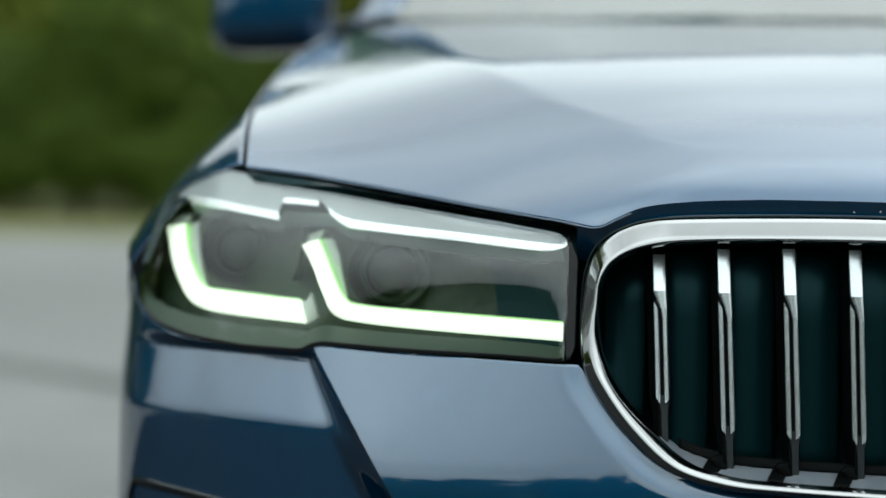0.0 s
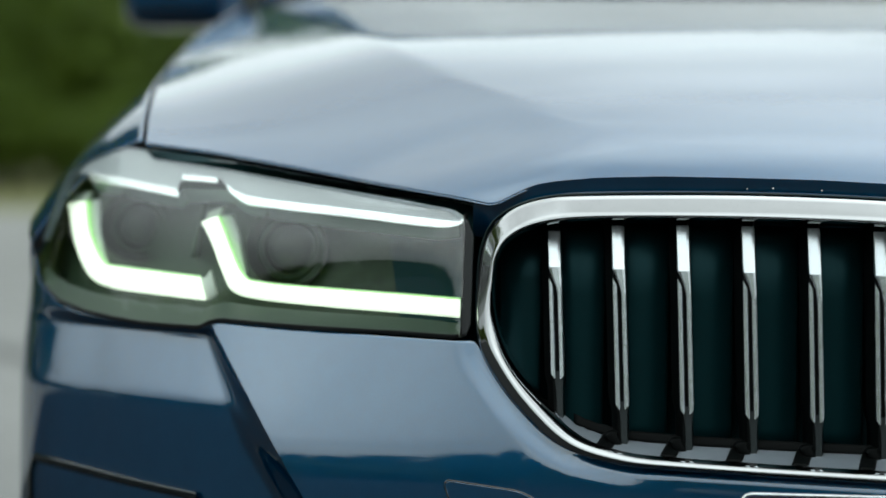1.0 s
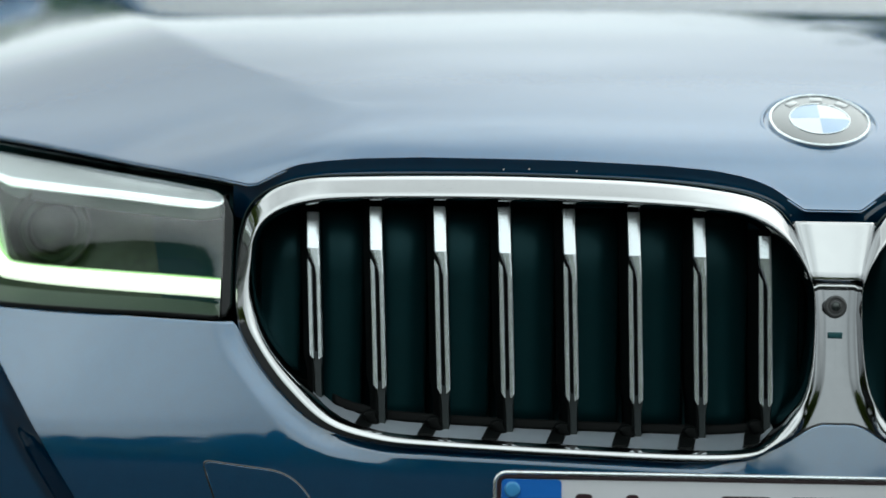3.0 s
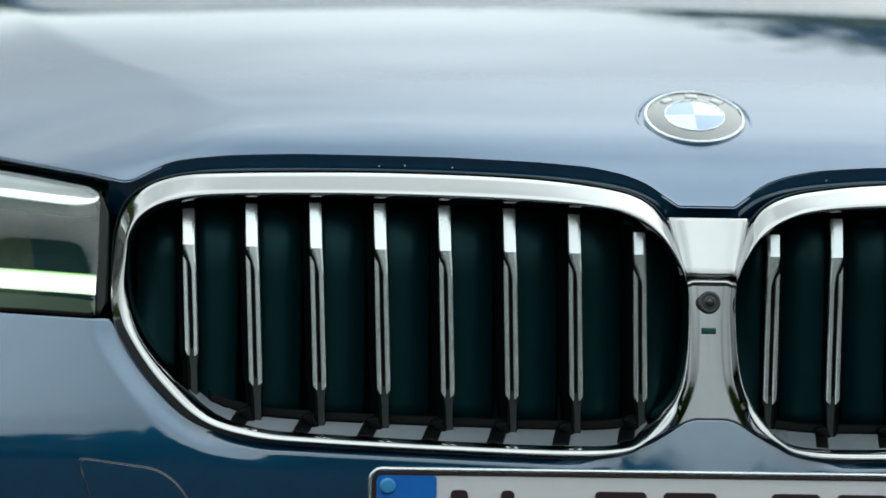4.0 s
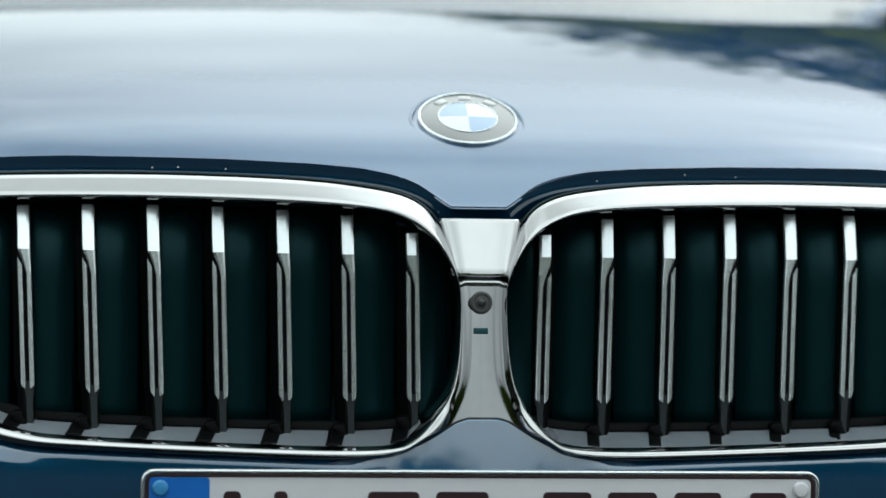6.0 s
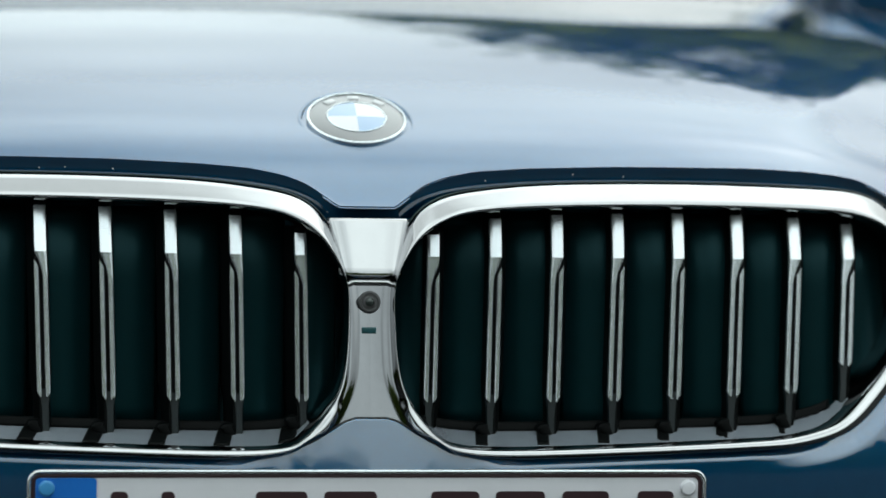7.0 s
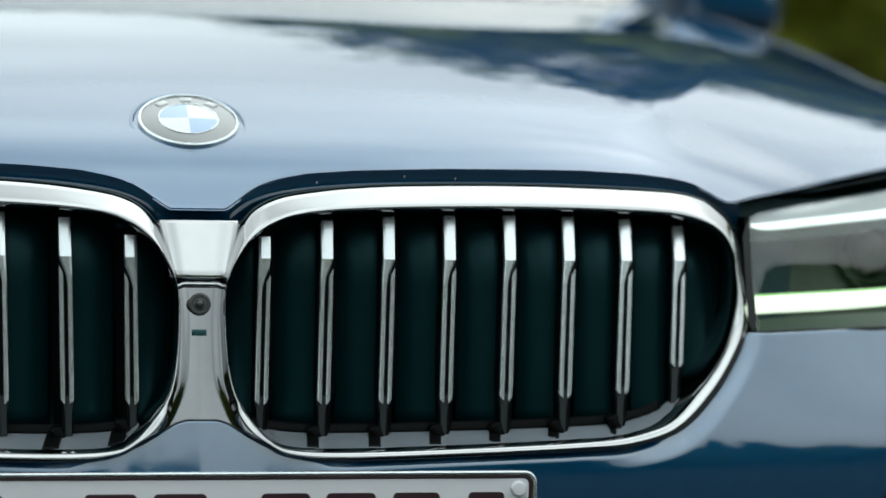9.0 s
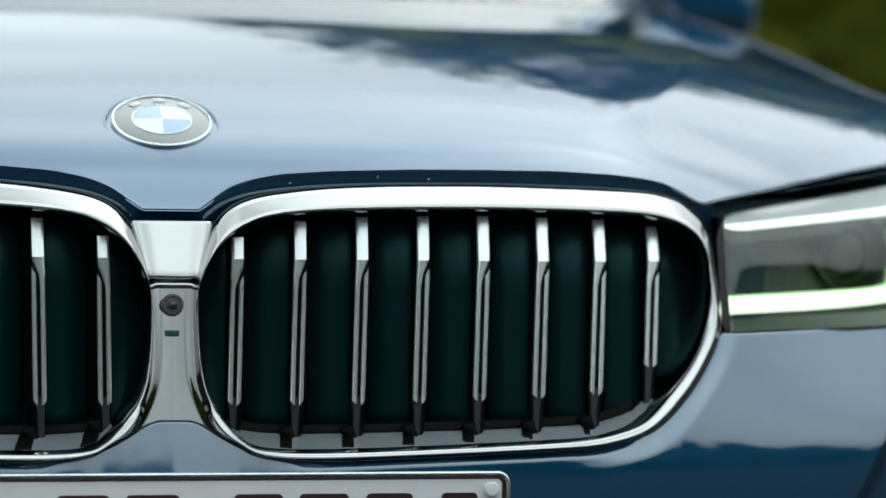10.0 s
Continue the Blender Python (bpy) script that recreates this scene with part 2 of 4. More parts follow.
def tube(bm, points, radii, sides=8):
    """A round bar through points, closed at both ends."""
    rings = []
    for i, p in enumerate(points):
        a, b = Vector(points[max(i - 1, 0)]), Vector(points[min(i + 1, len(points) - 1)])
        q = (b - a).to_track_quat("Z", "Y")
        rings.append([bm.verts.new(Vector(p) + q @ Vector((radii[i] * math.cos(k * math.tau / sides), radii[i] * math.sin(k * math.tau / sides), 0))) for k in range(sides)])
    for a, b in zip(rings, rings[1:]):
        for k in range(sides):
            bm.faces.new((a[k], a[(k + 1) % sides], b[(k + 1) % sides], b[k]))
    bm.faces.new(rings[0]), bm.faces.new(rings[-1])
    return bm


def disc(bm, profile, place, sides=48, sector=(0, math.tau)):
    """A turned shape: profile rows of radius and height, laid by the matrix place."""
    full = sector[1] - sector[0] > 6.28
    n = sides if full else sides + 1
    rings = []
    for r, h in profile:
        rings.append([bm.verts.new(place @ Vector((r * math.cos(sector[0] + (sector[1] - sector[0]) * k / sides), r * math.sin(sector[0] + (sector[1] - sector[0]) * k / sides), h))) for k in range(n)] if r > 1e-6 else [bm.verts.new(place @ Vector((0, 0, h)))])
    for a, b in zip(rings, rings[1:]):
        for k in range(n if full else n - 1):
            p, q = k, (k + 1) % n
            ids = [a[p % len(a)], a[q % len(a)], b[q % len(b)], b[p % len(b)]]
            seen = [v for i, v in enumerate(ids) if v not in ids[:i]]
            if len(seen) > 2:
                bm.faces.new(seen)
    return bm


def box(bm, lo, hi, bevel=0.0):
    verts = bmesh.ops.create_cube(bm, size=1.0)["verts"]
    for v in verts:
        v.co = [lo[i] + (hi[i] - lo[i]) * (v.co[i] + 0.5) for i in range(3)]
    if bevel:
        edges = list({e for v in verts for e in v.link_edges})
        bmesh.ops.bevel(bm, geom=edges, offset=bevel, segments=2, affect="EDGES", profile=0.5)
    return bm


# ---- ground ----
def sheet(name, x0, x1, y0, y1, z, mat, label, kind="structure", bend=0.0):
    bm = grid(lambda u, v: (u, v + bend * math.sin(u * 0.35), z), [x0 + (x1 - x0) * i / 60 for i in range(61)], [y0 + (y1 - y0) * i / 20 for i in range(21)])
    return tagged(part(name, bm, mat, turn=False), label, name, "", kind)


sheet("ground", -3000, 3000, -3000, 3000, -0.03, GRASS, "mown green grass verge that runs to the far woods")
bm = box(bmesh.new(), (-160, 3.4, -0.25), (160, 33, 0.0), 0.02)
tagged(part("road", bm, ASPHALT, sharp=30), "pale grey worn asphalt road surface", "road", "", "structure")
# unseen dark ground, added so the lower bumper reflects something dark
bm = box(bmesh.new(), (-160, -90, -0.25), (160, 3.39, 0.0), 0.02)
tagged(part("dark_ground", bm, DARKGROUND, sharp=30), "dark ground sheet added under the car to darken its reflections", "road", "", "structure")
bm = grid(lambda u, v: (u + 0.8 * v, 7.6 - 1.3 * (u + 2.6) + 0.6 * v + 0.05 * math.sin(u * 4.1) + 0.02 * math.sin(u * 11.0), 0.004), [-14 + 0.1 * i for i in range(143)], [0, 0.11, 0.22])
tagged(part("tar_seam", bm, TAR, turn=False), "dark tar repair seam across the pale asphalt", "seam", "", "structure")

# ---- the car ----
car = thing("car", "dark blue metallic saloon car with lit headlights parked on asphalt", "car")
car.location.x, car.scale.x = 0.0018, 1.003

plan = spline([0, 0.1, 0.2, 0.3, 0.4, 0.46, 0.55, 0.687, 0.8, 0.86, 0.89, 0.905, 0.915, 0.922, 0.927], [-0.012, -0.008, 0.006, 0.022, 0.043, 0.066, 0.108, 0.185, 0.28, 0.355, 0.415, 0.465, 0.52, 0.60, 0.72])
lean = line([0, 0.4, 0.7, 1], [0.21, 0.22, 0.42, 0.42])


def face_y(x, z):
    """The front of the car above the bumper's crease: how far back it lies at x, z."""
    return plan(abs(x)) + lean(abs(x)) * (z - 0.6)


# bonnet: its front edge in plan and height, and the rise behind it
EDGE_X = [0, 0.022, 0.033, 0.046, 0.064, 0.09, 0.13, 0.2, 0.26, 0.32, 0.37, 0.4, 0.42, 0.437, 0.452, 0.486, 0.558, 0.635, 0.719, 0.776]
edge_line = line(EDGE_X, [0.694, 0.694, 0.7015, 0.711, 0.7175, 0.7225, 0.7255, 0.728, 0.7285, 0.7285, 0.7265, 0.7235, 0.720, 0.712, 0.7035, 0.7095, 0.719, 0.731, 0.743, 0.749])


def edge_z(x):
    return sum(edge_line(abs(x + d)) for d in (-0.006, -0.003, 0, 0.003, 0.006)) / 5 if x > 0.028 else edge_line(x)


rise_mid = spline([0, 0.03, 0.092, 0.144, 0.224, 0.324, 0.424, 0.494, 0.554, 0.624, 0.774, 1.074, 1.42], [0, 0.03, 0.068, 0.0893, 0.1159, 0.1433, 0.1654, 0.1777, 0.1860, 0.1938, 0.2085, 0.2355, 0.2615])
side_x = spline([0.35, 0.55, 0.8, 1.05, 1.4, 1.6], [0.776, 0.803, 0.827, 0.840, 0.840, 0.838])
REAR_Y = 1.46


nose_shift = spline([0, 0.1, 0.2, 0.3, 0.4, 0.447, 0.486, 0.558, 0.635, 0.719, 0.776, 0.83, 0.87], [0, -0.002, -0.003, 0.008, 0.038, 0.062, 0.082, 0.118, 0.160, 0.215, 0.258, 0.31, 0.35])
side_z = spline([0.3, 0.38, 0.55, 0.7, 0.85, 1.05, 1.4, 1.7], [0.735, 0.752, 0.786, 0.813, 0.838, 0.870, 0.924, 0.958])
CREASE = 0.24
crease_x = spline([0.1, 0.139, 0.199, 0.281, 0.38, 0.528, 1.0, 1.5], [0.333, 0.363, 0.409, 0.459, 0.513, 0.57, 0.67, 0.75])  # the raised middle field ends here


def bonnet_z(x, y):
    """One smooth skin: in front the nose's steep drop follows the plan, behind it arches from side to side."""
    x = abs(x)
    nose = 0.694 + rise_mid(max(0.0, y - 0.026 - nose_shift(x))) - 0.72 * max(0.0, 0.026 + nose_shift(x) - y)
    mid, low = 0.694 + rise_mid(max(0.0, y - 0.026)), side_z(max(0.3, y))
    wide, c = side_x(max(0.35, y)), crease_x(max(0.1, y))
    # inside the crease a shallow arch, outside it a nearly flat facet down to the wing
    fall = x - c
    soft = 0.5 * (fall + math.sqrt(fall * fall + 0.004**2))
    share = min(1.0, soft / (wide - c))
    arch = mid - (mid - low) * (0.34 * (min(x, c) / c) ** 2 + 0.66 * share)
    w = smooth(0.12, 0.85, y)
    return nose * (1 - w) + arch * w - CREASE * smooth(0.09, 0.24, y) * (1 - w) * soft * (1 - share * share)


edge_at = {}


def bonnet_edge(x):
    """Where the skin ends in front: the place at which it comes down to the edge's height."""
    key = round(x, 5)
    if key not in edge_at:
        lo, hi, z = nose_shift(x) - 0.01, nose_shift(x) + 0.2, edge_z(x)
        for _ in range(30):
            mid = (lo + hi) / 2
            lo, hi = (mid, hi) if bonnet_z(x, mid) < z else (lo, mid)
        edge_at[key] = lo
    return edge_at[key]


def bonnet_point(u, v):
    """u runs across from -1 to 1, v from the front edge to the back."""
    s = -1 if u < 0 else 1
    a = abs(u)
    x0 = a * 0.776
    y0 = bonnet_edge(x0)
    y = y0 + (REAR_Y - 0.06 * a * a - y0) * v
    x = x0 * (1 + (side_x(max(0.35, y)) / 0.776 - 1) * smooth(0.3, 1.0, a))
    return (s * x, y, bonnet_z(x, y))


US = steps((-1, -0.6, 80), (-0.6, 0, 130), (0, 0.6, 130), (0.6, 1, 80))
VS = [0.0, 0.002, 0.005, 0.01, 0.016, 0.023, 0.031, 0.04, 0.05] + [0.06 + 0.94 * (i / 110) ** 1.25 for i in range(111)]
bm = grid(bonnet_point, US, VS)
# a folded lip along the front edge
front = [bonnet_point(u, 0) for u in US]
grid(lambda i, k: (front[i][0], front[i][1] + (0, -0.0008, -0.0002, 0.003, 0.018)[k], front[i][2] - (0, 0.0006, 0.0016, 0.0022, 0.0022)[k]), range(len(US)), range(5), bm)
bmesh.ops.remove_doubles(bm, verts=bm.verts, dist=0.00002)
bonnet = part("bonnet", bm, PAINT, car, "dark blue bonnet with raised creases, mirroring the pale sky", 50)
bead = [(p[0], p[1] - 0.0006, p[2] - 0.0024) for p in front]
part("lip", tube(bmesh.new(), bead, [0.0010] * len(bead), 8), PAINT, bonnet, "thin folded lip of the bonnet", 60)

# black carrier behind grilles, gaps and lamps
bm = grid(lambda u, v: (u, face_y(u, 0.5 + 0.24 * v) + 0.085 - 0.055 * smooth(0.84, 0.92, v), min(0.48 + 0.27 * v, edge_z(abs(u)) - 0.006)), steps((-0.8, 0.8, 160)), steps((0, 1, 30)))
part("grille_carrier", bm, BLACK, car, "matt black plastic carrier", turn=True)

# painted strip between the bonnet's edge and the grilles
bm = grid(lambda x, v: (x, face_y(x, 0.70) + 0.030 - 0.008 * v, edge_z(abs(x)) - 0.030 + 0.0290 * v), steps((-0.47, 0.47, 240)), steps((0, 1, 8)))
nose_strip = part("nose_strip", bm, PAINT, car, "dark blue strip under the bonnet's edge", 60)

for x, dz in ((-0.254, 0.009), (-0.234, 0.008), (-0.197, 0.0085), (0.095, 0.008), (0.167, 0.006), (0.21, 0.0085)):
    speck = Matrix.Translation((x, face_y(x, 0.70) + 0.030 - 0.008 * (0.029 - dz) / 0.029 - 0.0004, edge_z(abs(x)) - dz)) @ Matrix.Rotation(radians(90), 4, "X")
    part("speck", disc(bmesh.new(), [(0.0008, -0.0004), (0.0006, 0.0003), (0, 0.0005)], speck, 8), BEZEL, nose_strip, "pale speck of dust")

# outer and inner edge of the grille frames
OUTER = [(0.014, 0.610), (0.0145, 0.580), (0.0165, 0.556), (0.030, 0.526), (0.047, 0.5145), (0.068, 0.5045), (0.110, 0.501), (0.205, 0.502), (0.300, 0.504), (0.352, 0.507), (0.395, 0.519), (0.427, 0.545), (0.450, 0.573), (0.461, 0.597), (0.4635, 0.630), (0.461, 0.668), (0.449, 0.692), (0.418, 0.7075), (0.370, 0.7125), (0.260, 0.715), (0.150, 0.713), (0.085, 0.707), (0.052, 0.698), (0.033, 0.681), (0.022, 0.656), (0.0155, 0.635)]
INNER = [(0.0185, 0.610), (0.0205, 0.577), (0.026, 0.553), (0.037, 0.534), (0.052, 0.5185), (0.068, 0.5115), (0.110, 0.509), (0.205, 0.510), (0.300, 0.5125), (0.347, 0.516), (0.382, 0.527), (0.412, 0.553), (0.434, 0.580), (0.446, 0.605), (0.449, 0.633), (0.446, 0.661), (0.433, 0.677), (0.408, 0.6865), (0.365, 0.6913), (0.260, 0.6932), (0.150, 0.6917), (0.085, 0.6878), (0.058, 0.680), (0.039, 0.667), (0.0265, 0.651), (0.0195, 0.633)]


def loop(points, k):
    """A point of the closed smooth curve through points; k counts them."""
    n, i, t = len(points), int(k), k - int(k)
    p = [Vector(points[(i + d) % n]) for d in (-1, 0, 1, 2)]
    return 0.5 * (2 * p[1] + (p[2] - p[0]) * t + (2 * p[0] - 5 * p[1] + 4 * p[2] - p[3]) * t * t + (3 * p[1] - p[0] - 3 * p[2] + p[3]) * t**3)


FRAME = np.array([loop(OUTER, k / 6) for k in range(26 * 6)])

# bumper: a column across the car, cut above by grilles and lamps
bumper_edge = line(
    [0, 0.012, 0.02, 0.045, 0.07, 0.1, 0.3, 0.345, 0.366, 0.39, 0.408, 0.434, 0.45, 0.459, 0.4635, 0.48, 0.625, 0.684, 0.692, 0.702, 0.76, 0.79, 0.824, 0.852, 0.875, 0.889, 0.900, 0.935],
    [0.5315, 0.5315, 0.529, 0.514, 0.503, 0.4995, 0.503, 0.505, 0.509, 0.5165, 0.5265, 0.5515, 0.573, 0.588, 0.595, 0.5945, 0.5965, 0.5985, 0.597, 0.592, 0.591, 0.593, 0.596, 0.603, 0.615, 0.628, 0.662, 0.69],
)
LOW_EDGE = sorted((p[0], p[1]) for p in FRAME if p[1] < 0.597 and p[0] > 0.29)


def bumper_top(x):
    """The bumper's upper edge; round the grilles it follows the frame."""
    x = abs(x)
    if 0.30 < x < 0.458:
        return float(np.interp(x, [p[0] for p in LOW_EDGE], [p[1] for p in LOW_EDGE])) - 0.0007 - 0.0008 * smooth(0.36, 0.43, x)
    return bumper_edge(x)


fold = lambda z: 0.692 - (0.6 - z) * 0.672  # the slanting edge between nose and corner


def fold_width(z):
    return 0.013 + 0.24 * max(0.0, 0.6 - z) if z > 0.5 else 0.037


def bumper_y(x, z):
    x = abs(x)
    corner = smooth(fold(z), fold(z) + fold_width(z), x)
    zc, r = 0.494 + 0.032 * corner + 0.006 * smooth(0.1, 0.3, x) - 0.026 * (1 - smooth(0.04, 0.15, x)), 0.021 - 0.016 * corner
    ramp_up = lambda t: 0.5 * (t + math.sqrt(t * t + r * r))
    y = plan(x) + lean(x) * (ramp_up(z - zc) - ramp_up(0.6 - zc))
    y += 0.30 * max(0.0, 0.44 - z) ** 1.3
    # the corner stands back behind the slanting edge
    past = min(1.0, max(0.0, (x - fold(z)) / fold_width(z)))
    y += 0.020 * (1 - (1 - past) ** 2) * (1 - smooth(0.8, 0.9, x)) * smooth(0.6, 0.585, z)
    # a flange falls back towards the grille frame
    if 0.2 < x < 0.52 and z > 0.46:
        away = math.sqrt(float(((FRAME - (x, z)) ** 2).sum(1).min()))
        y += 0.0042 * (1 - smooth(0.001, 0.019, away)) * smooth(0.30, 0.40, x)
    # a little shelf under the grilles
    top = bumper_top(x)
    if 0.07 < x < 0.42:
        y += smooth(0.07, 0.12, x) * (1 - smooth(0.33, 0.40, x)) * 0.0024 * (1 - smooth(0, 0.0065, top - z))
    return y


def bumper_point(u, v, side):
    """u: 0 middle, 1 grille end, 2 the slanting edge, 3 past it, 4 the wheel arch."""
    z = 0.5
    for _ in range(6):
        f0, f1 = fold(z), fold(z) + fold_width(z)
        x = float(np.interp(u, [0, 1, 2, 3, 4], [0, 0.465, f0, f1, 0.920]))
        top = bumper_top(x)
        zc = 0.494 + 0.032 * smooth(f0, f1, x) + 0.006 * smooth(0.1, 0.3, x) - 0.026 * (1 - smooth(0.04, 0.15, x))
        zc = min(zc, top - 0.012)
        z = float(np.interp(v, [0, 1, 2, 3, 4], [0.22, 0.44, zc - 0.012, zc + 0.012, top]))
    return (side * x, bumper_y(x, z), z)


BU = steps((0, 1, 150), (1, 2, 40), (2, 3, 16), (3, 4, 60))
BV = steps((0, 1, 14), (1, 2, 10), (2, 3, 14), (3, 3.8, 14), (3.8, 4, 8))
bm = grid(lambda u, v: bumper_point(abs(u), v, -1 if u < 0 else 1), [-u for u in BU[:0:-1]] + BU, BV)
bumper = part("front_bumper", bm, PAINT, car, "dark blue front bumper with slanting folds", 24)
thick(bumper, 0.0015)


# wings beside the bonnet
def wing_point(y01, v, side):
    """v: 0 at the bonnet's edge, 1 at the sill of the flank."""
    y_start = line([0, 0.2, 0.35, 0.7, 1], [0.352, 0.380, 0.398, 0.432, 0.445])(v)
    y = y_start + (1.62 - y_start) * y01
    xe, ye = side_x(max(0.35, y)), y
    ze = bonnet_z(xe, max(0.35, y)) if y < REAR_Y else bonnet_z(xe, REAR_Y) + 0.02 * (y - REAR_Y)
    arch = 0.34 + math.sqrt(max(0.0, 0.37**2 - (y - 0.87) ** 2)) if abs(y - 0.87) < 0.37 else 0.3
    low = max(arch, 0.634 if y < 0.5 else 0.25)
    xs = line([0.35, 0.415, 0.465, 0.52, 0.6, 0.7, 1.7], [0.860, 0.890, 0.905, 0.915, 0.9215, 0.925, 0.934])(y)
    if v < 0.7:
        t = v / 0.7
        b = [(1 - t) ** 2, 2 * t * (1 - t), t * t]
        x = b[0] * (xe + 0.004) + b[1] * (xe + (0.55 - 0.22 * smooth(0.42, 0.8, y)) * (xs - xe)) + b[2] * xs
        z = b[0] * ze + b[1] * (ze - 0.030) + b[2] * (ze - 0.12)
    else:
        t = (v - 0.7) / 0.3
        x, z = xs - 0.01 * t * t, (ze - 0.12) * (1 - t) + min(low, ze - 0.12) * t
    return (side * x, y, z)


for side in (-1, 1):
    bm = grid(lambda a, v: wing_point(a, v, side), steps((0, 0.3, 40), (0.3, 1, 50)), steps((0, 0.7, 26), (0.7, 1, 14)))
    thick(part("wing", bm, PAINT, car, sharp=60), 0.002)


# ---- grilles ----
# section of the frame from its outer edge to the throat: share of the width, depth
SECTION = [(-0.05, 0.022), (0.0, 0.012), (0.06, 0.0072), (0.26, 0.0034), (0.52, -0.0014), (0.76, -0.0058), (0.92, -0.0084), (1.0, -0.0090), (1.2, -0.0084), (1.5, -0.004), (1.75, 0.002), (2.0, 0.011), (2.06, 0.02), (2.1, 0.05)]


def ring_point(k, j, side):
    """Past 1 the section turns in; on the narrow foot of the frame it does so sooner and more gently."""
    a, d = SECTION[j]
    o, i = loop(OUTER, k), loop(INNER, k)
    broad = smooth(0.009, 0.016, (i - o).length)
    rising = (o - i).normalized().y
    ridge = 0.44 + 0.32 * smooth(-0.6, 0.05, rising)
    if 1 < a <= 2:
        d = -0.009 + (d + 0.009) * (0.22 + 0.78 * broad * smooth(-0.8, 0.1, rising))
    if a <= 1:
        d = -0.009 + (d + 0.009) * (0.28 + 0.72 * smooth(-0.6, 0.2, rising))
    p = o + (i - o) * (a * ridge if a <= 1 else ridge + (a - 1) * (1 - ridge))
    return (side * p.x, face_y(p.x, p.y) + d, p.y)


def throat(x, top):
    """The height of the opening's upper or lower edge at x."""
    best = [loop(INNER, k / 12) for k in range(26 * 12)]
    pick = [p.y for p in best if abs(p.x - x) < 0.006 and (p.y > 0.6) == top]
    return (max(pick) if top else min(pick)) if pick else 0.6


def slat_y(x, z):
    """The front of the slats: nearly upright, then bending back above the knee."""
    low, high = 0.006 + 0.06 * x, 0.022 + 0.095 * x
    deeper = 0.020 * max(0.0, (x - 0.2) / 0.2) ** 4
    return deeper + low + (high - low) * line([0.5, 0.543, 0.655, 0.69, 0.72], [-0.16, 0.0, 0.44, 1.0, 1.5])(z)


